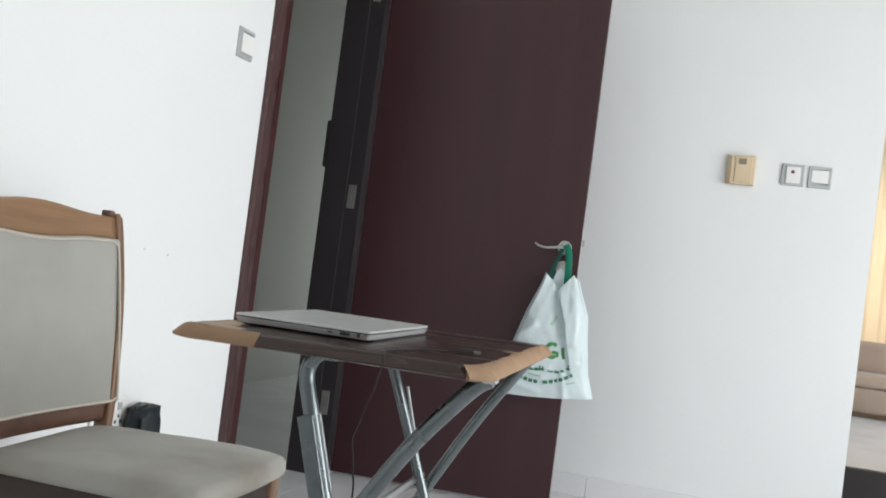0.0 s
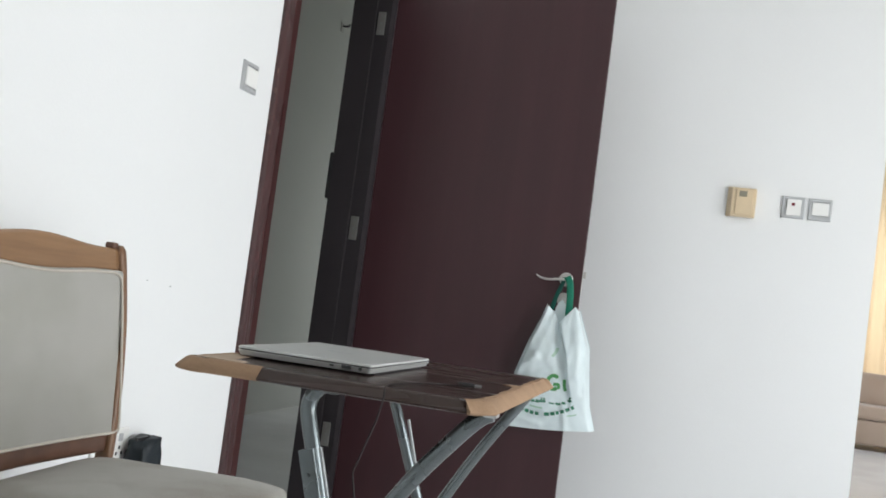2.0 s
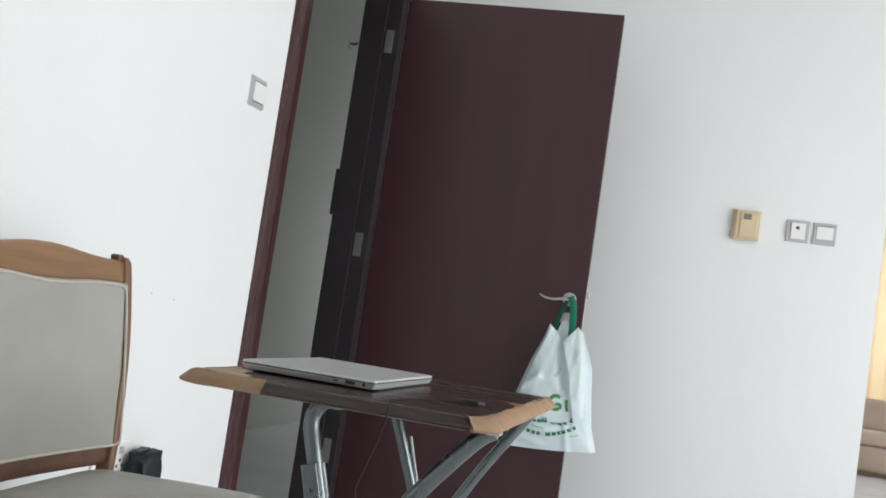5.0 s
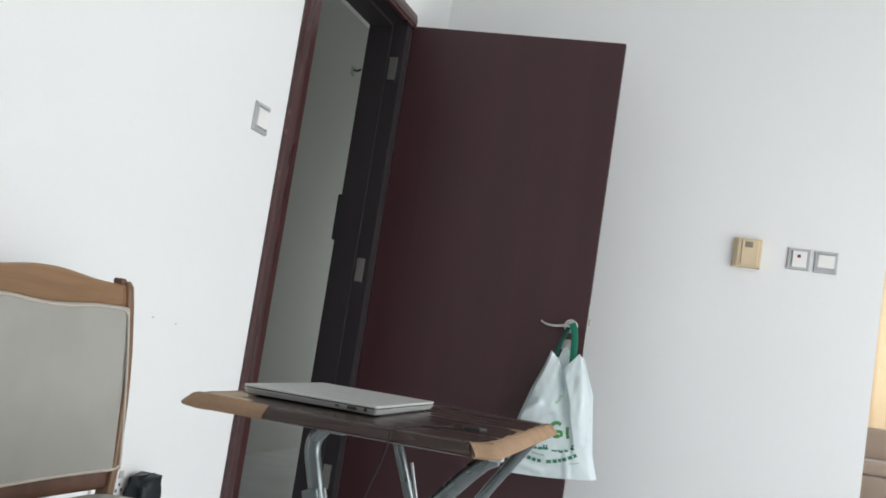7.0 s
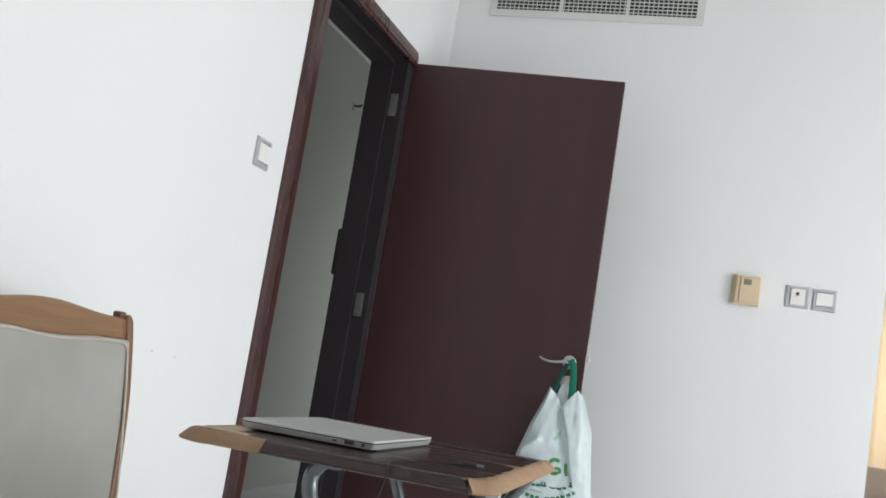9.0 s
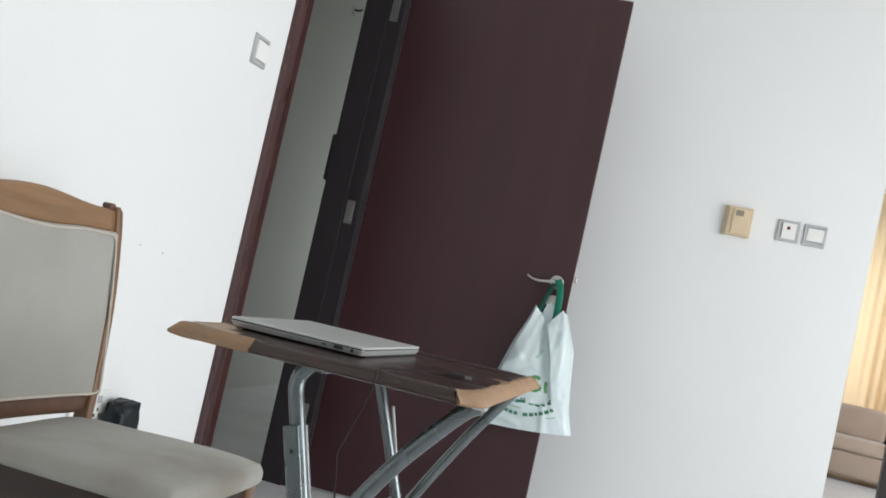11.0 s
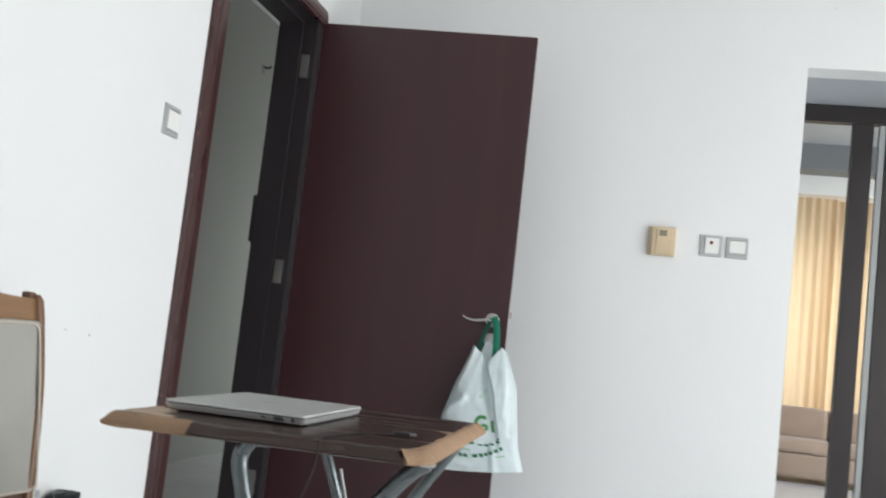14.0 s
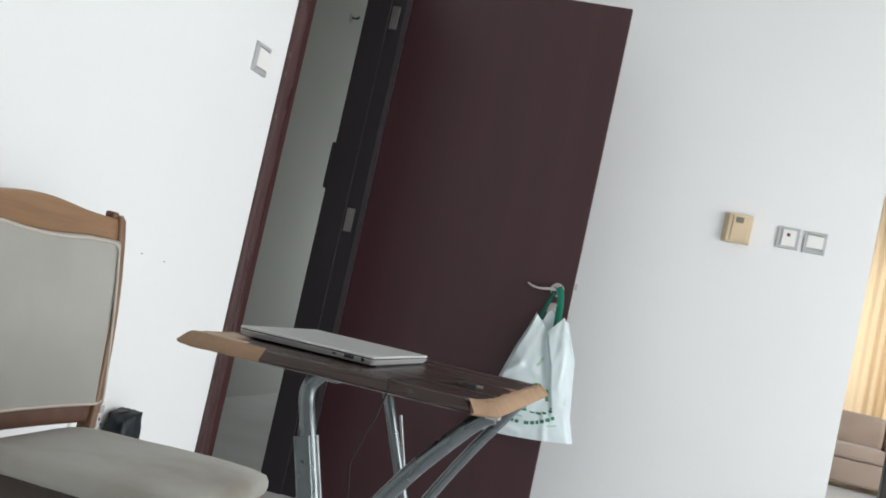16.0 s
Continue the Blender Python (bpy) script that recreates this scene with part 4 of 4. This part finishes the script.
def bag_point(u, v, front):
    """A place on the front or rear sheet; u across, v from the mouth to the hem."""
    x = along(LEFT, v) + (along(RIGHT, v) - along(LEFT, v)) * u
    ztop = along(MOUTH, u) if front else 0.880 - 0.02 * math.sin(math.pi * u)
    zlow = 0.420 + 0.026 * u - 0.006 * math.sin(math.pi * u)
    z = ztop + (zlow - ztop) * v
    if not front:
        return Vector((x, -0.016 - 0.004 * noise.noise(Vector((u * 4, v * 4, 7))), z))
    out = 0.014 + 0.040 * math.sin(math.pi * min(1.0, v * 0.92 + 0.04)) ** 0.8 * (1 - (2 * u - 1) ** 4)
    # the right-hand panel laps over the left one, fading out towards the hem
    lap = soft(-0.007, 0.005, x - along(FOLD, z)) * soft(0.50, 0.62, z)
    out += 0.020 * lap
    out -= 0.016 * ridge(x, z, (0.800, 0.80), (0.822, 0.66), 0.022) * (1 - lap)
    out += 0.014 * ridge(x, z, (0.650, 0.640), (0.722, 0.692), 0.013) * (1 - lap)
    out -= 0.007 * ridge(x, z, (0.650, 0.605), (0.760, 0.660), 0.018) * (1 - lap)
    out += 0.008 * ridge(x, z, (0.742, 0.890), (0.690, 0.740), 0.016)
    out += 0.007 * ridge(x, z, (0.868, 0.80), (0.884, 0.64), 0.018)
    out -= 0.006 * ridge(x, z, (0.900, 0.70), (0.905, 0.58), 0.010)
    out += 0.006 * ridge(x, z, (0.845, 0.52), (0.858, 0.44), 0.012)
    out += 0.005 * ridge(x, z, (0.640, 0.470), (0.760, 0.445), 0.012)
    w1 = u * 3.1 + v * 2.0 + 0.7 * noise.noise(Vector((u * 2.1, v * 2.3, 1.7)))
    out += 0.004 * (abs(w1 % 1 - 0.5) - 0.25)
    out += 0.004 * noise.noise(Vector((u * 5, v * 5, 4.2))) + 0.002 * noise.noise(Vector((u * 12, v * 13, 2.2)))
    edge = min(1.0, u / 0.05, (1 - u) / 0.05)
    return Vector((x, -0.028 - out * edge, z))


def bag_uv(x, z):
    """The u, v of a place on the front sheet."""
    u, v = 0.5, 0.5
    for _ in range(12):
        zt, zl = along(MOUTH, min(1.0, max(0.0, u))), 0.420 + 0.026 * u - 0.006 * math.sin(math.pi * u)
        v = min(1.0, max(0.0, (zt - z) / (zt - zl)))
        u = (x - along(LEFT, v)) / (along(RIGHT, v) - along(LEFT, v))
    return u, v


def bag_sheet():
    b = bmesh.new()
    n, m_ = 72, 78
    for front in (True, False):
        grid = [[b.verts.new(bag_point(i / n, j / m_, front)) for i in range(n + 1)] for j in range(m_ + 1)]
        for j in range(m_):
            for i in range(n):
                b.faces.new((grid[j][i], grid[j][i + 1], grid[j + 1][i + 1], grid[j + 1][i]))
    edge = [v for v in b.verts]
    bmesh.ops.remove_doubles(b, verts=edge, dist=0.0005)
    return b


part("sack", bag_sheet(), M_BAG, carrier, "crumpled white polythene sack", smooth=True)


b = bmesh.new()
inner = [(0.772, -0.030, 0.835), (0.768, -0.032, 0.872), (0.778, -0.036, 0.902), (0.792, -0.038, 0.912), (0.806, -0.036, 0.895), (0.812, -0.032, 0.860), (0.805, -0.030, 0.830)]
lo = [b.verts.new(q) for q in inner]
hi = [b.verts.new((q[0], q[1] + 0.006, q[2])) for q in inner]
b.faces.new(lo)
b.faces.new(hi[::-1])
for k in range(len(inner)):
    b.faces.new((lo[k], hi[k], hi[(k + 1) % len(inner)], lo[(k + 1) % len(inner)]))
part("mouth_fold", b, M_BAG, carrier, "gathered white mouth of the bag")


def ribbon(line, width, thick=0.0008):
    return sweep(line, rounded_rect(width, thick * 2, thick * 0.7, 1), up=(0, 1, 0))


part("handle", ribbon(smooth_line([(0.822, -0.052, 0.838), (0.821, -0.056, 0.890), (0.818, -0.058, 0.940), (0.811, -0.056, 0.980), (0.800, -0.052, 1.000)], 6), 0.026), M_GREEN, carrier, "green plastic handle", smooth=True)
part("handle", ribbon(smooth_line([(0.752, -0.034, 0.862), (0.768, -0.040, 0.925), (0.784, -0.044, 0.970), (0.790, -0.046, 0.996)], 6), 0.016), M_GREEN_SHADED, carrier, "green plastic handle", smooth=True)


def print_stroke(name, line, width, mat):
    """A printed stroke along a line of places on the leaf (x, z), laid on the front of the bag."""
    b = bmesh.new()
    pts2 = [Vector((p.x, p.y)) for p in smooth_line([(x, z, 0) for x, z in line], 5)]
    pairs = []
    for k, p in enumerate(pts2):
        t = (pts2[min(k + 1, len(pts2) - 1)] - pts2[max(k - 1, 0)]).normalized()
        nrm = Vector((-t.y, t.x)) * width / 2
        pairs.append([b.verts.new(bag_point(*bag_uv(*q), True) + Vector((0, -0.0022, 0))) for q in (p + nrm, p + nrm / 3, p - nrm / 3, p - nrm)])
    for a, c in zip(pairs, pairs[1:]):
        for k in range(3):
            b.faces.new((a[k], a[k + 1], c[k + 1], c[k]))
    return part(name, b, mat, carrier)


# plain green shapes in place of the mark and its lines of writing
arc = [(0.800 + 0.022 * math.cos(radians(a)), 0.606 + 0.025 * math.sin(radians(a))) for a in range(50, 311, 26)]
print_stroke("printed_mark", arc, 0.013, M_MARK)
print_stroke("printed_mark", [(0.800, 0.600), (0.818, 0.600), (0.820, 0.584)], 0.011, M_MARK)
print_stroke("printed_mark", [(0.838, 0.622), (0.840, 0.600), (0.846, 0.580)], 0.011, M_MARK)
print_stroke("printed_mark", [(0.783, 0.700), (0.792, 0.712), (0.799, 0.733)], 0.011, M_PRINT_LIGHT)
# upper line: bars of uneven height on a falling base line
for x0, x1, z, h in ((0.722, 0.738, 0.530, 0.013), (0.742, 0.756, 0.531, 0.016), (0.760, 0.765, 0.537, 0.026), (0.770, 0.775, 0.538, 0.026), (0.792, 0.812, 0.530, 0.008), (0.816, 0.834, 0.531, 0.012), (0.838, 0.852, 0.537, 0.012), (0.864, 0.868, 0.553, 0.028)):
    print_stroke("printed_bar", [(x0, z), ((x0 + x1) / 2, z - 0.002), (x1, z)], h * 0.68, M_PRINT)
print_stroke("printed_bar", [(0.722, 0.510), (0.745, 0.507), (0.768, 0.506)], 0.006, M_PRINT_LIGHT)
# lower line: one short bar for each character, on a sagging curve
x = 0.672
for wide, gap in ((0.014, 0.005), (0.010, 0.005), (0.014, 0.005), (0.014, 0.005), (0.014, 0.020), (0.018, 0.005), (0.015, 0.005), (0.010, 0.005), (0.014, 0.005), (0.014, 0.005), (0.010, 0.0)):
    zc = 0.484 + 2.6 * (x - 0.765) ** 2 + 0.05 * (x - 0.765)
    slope = 5.2 * (x - 0.765) + 0.05
    print_stroke("printed_bar", [(x, zc), (x + wide / 2, zc + slope * wide / 2), (x + wide, zc + slope * wide)], 0.0125, M_PRINT)
    x += wide + gap
print_stroke("printed_bar", [(0.862, 0.490), (0.880, 0.494), (0.896, 0.500)], 0.005, M_PRINT_LIGHT)

# ---------------------------------------------------------------- floor tiles of the room
for i in range(-2, 6):
    for j in range(-11, 1):
        x0, x1 = joint + 0.6 * i, joint + 0.6 * (i + 1)
        y1 = D + 0.6 * j
        y0 = y1 - 0.6
        x0, x1, y0 = max(x0, XL), min(x1, XR), max(y0, YB)
        if x1 - x0 < 0.03 or y1 - y0 < 0.03:
            continue
        part("tile", box(x0 + 0.001, x1 - 0.001, y0 + 0.001, y1 - 0.001, -0.004, 0.0, 0.0006, 1), M_TILE, floor)
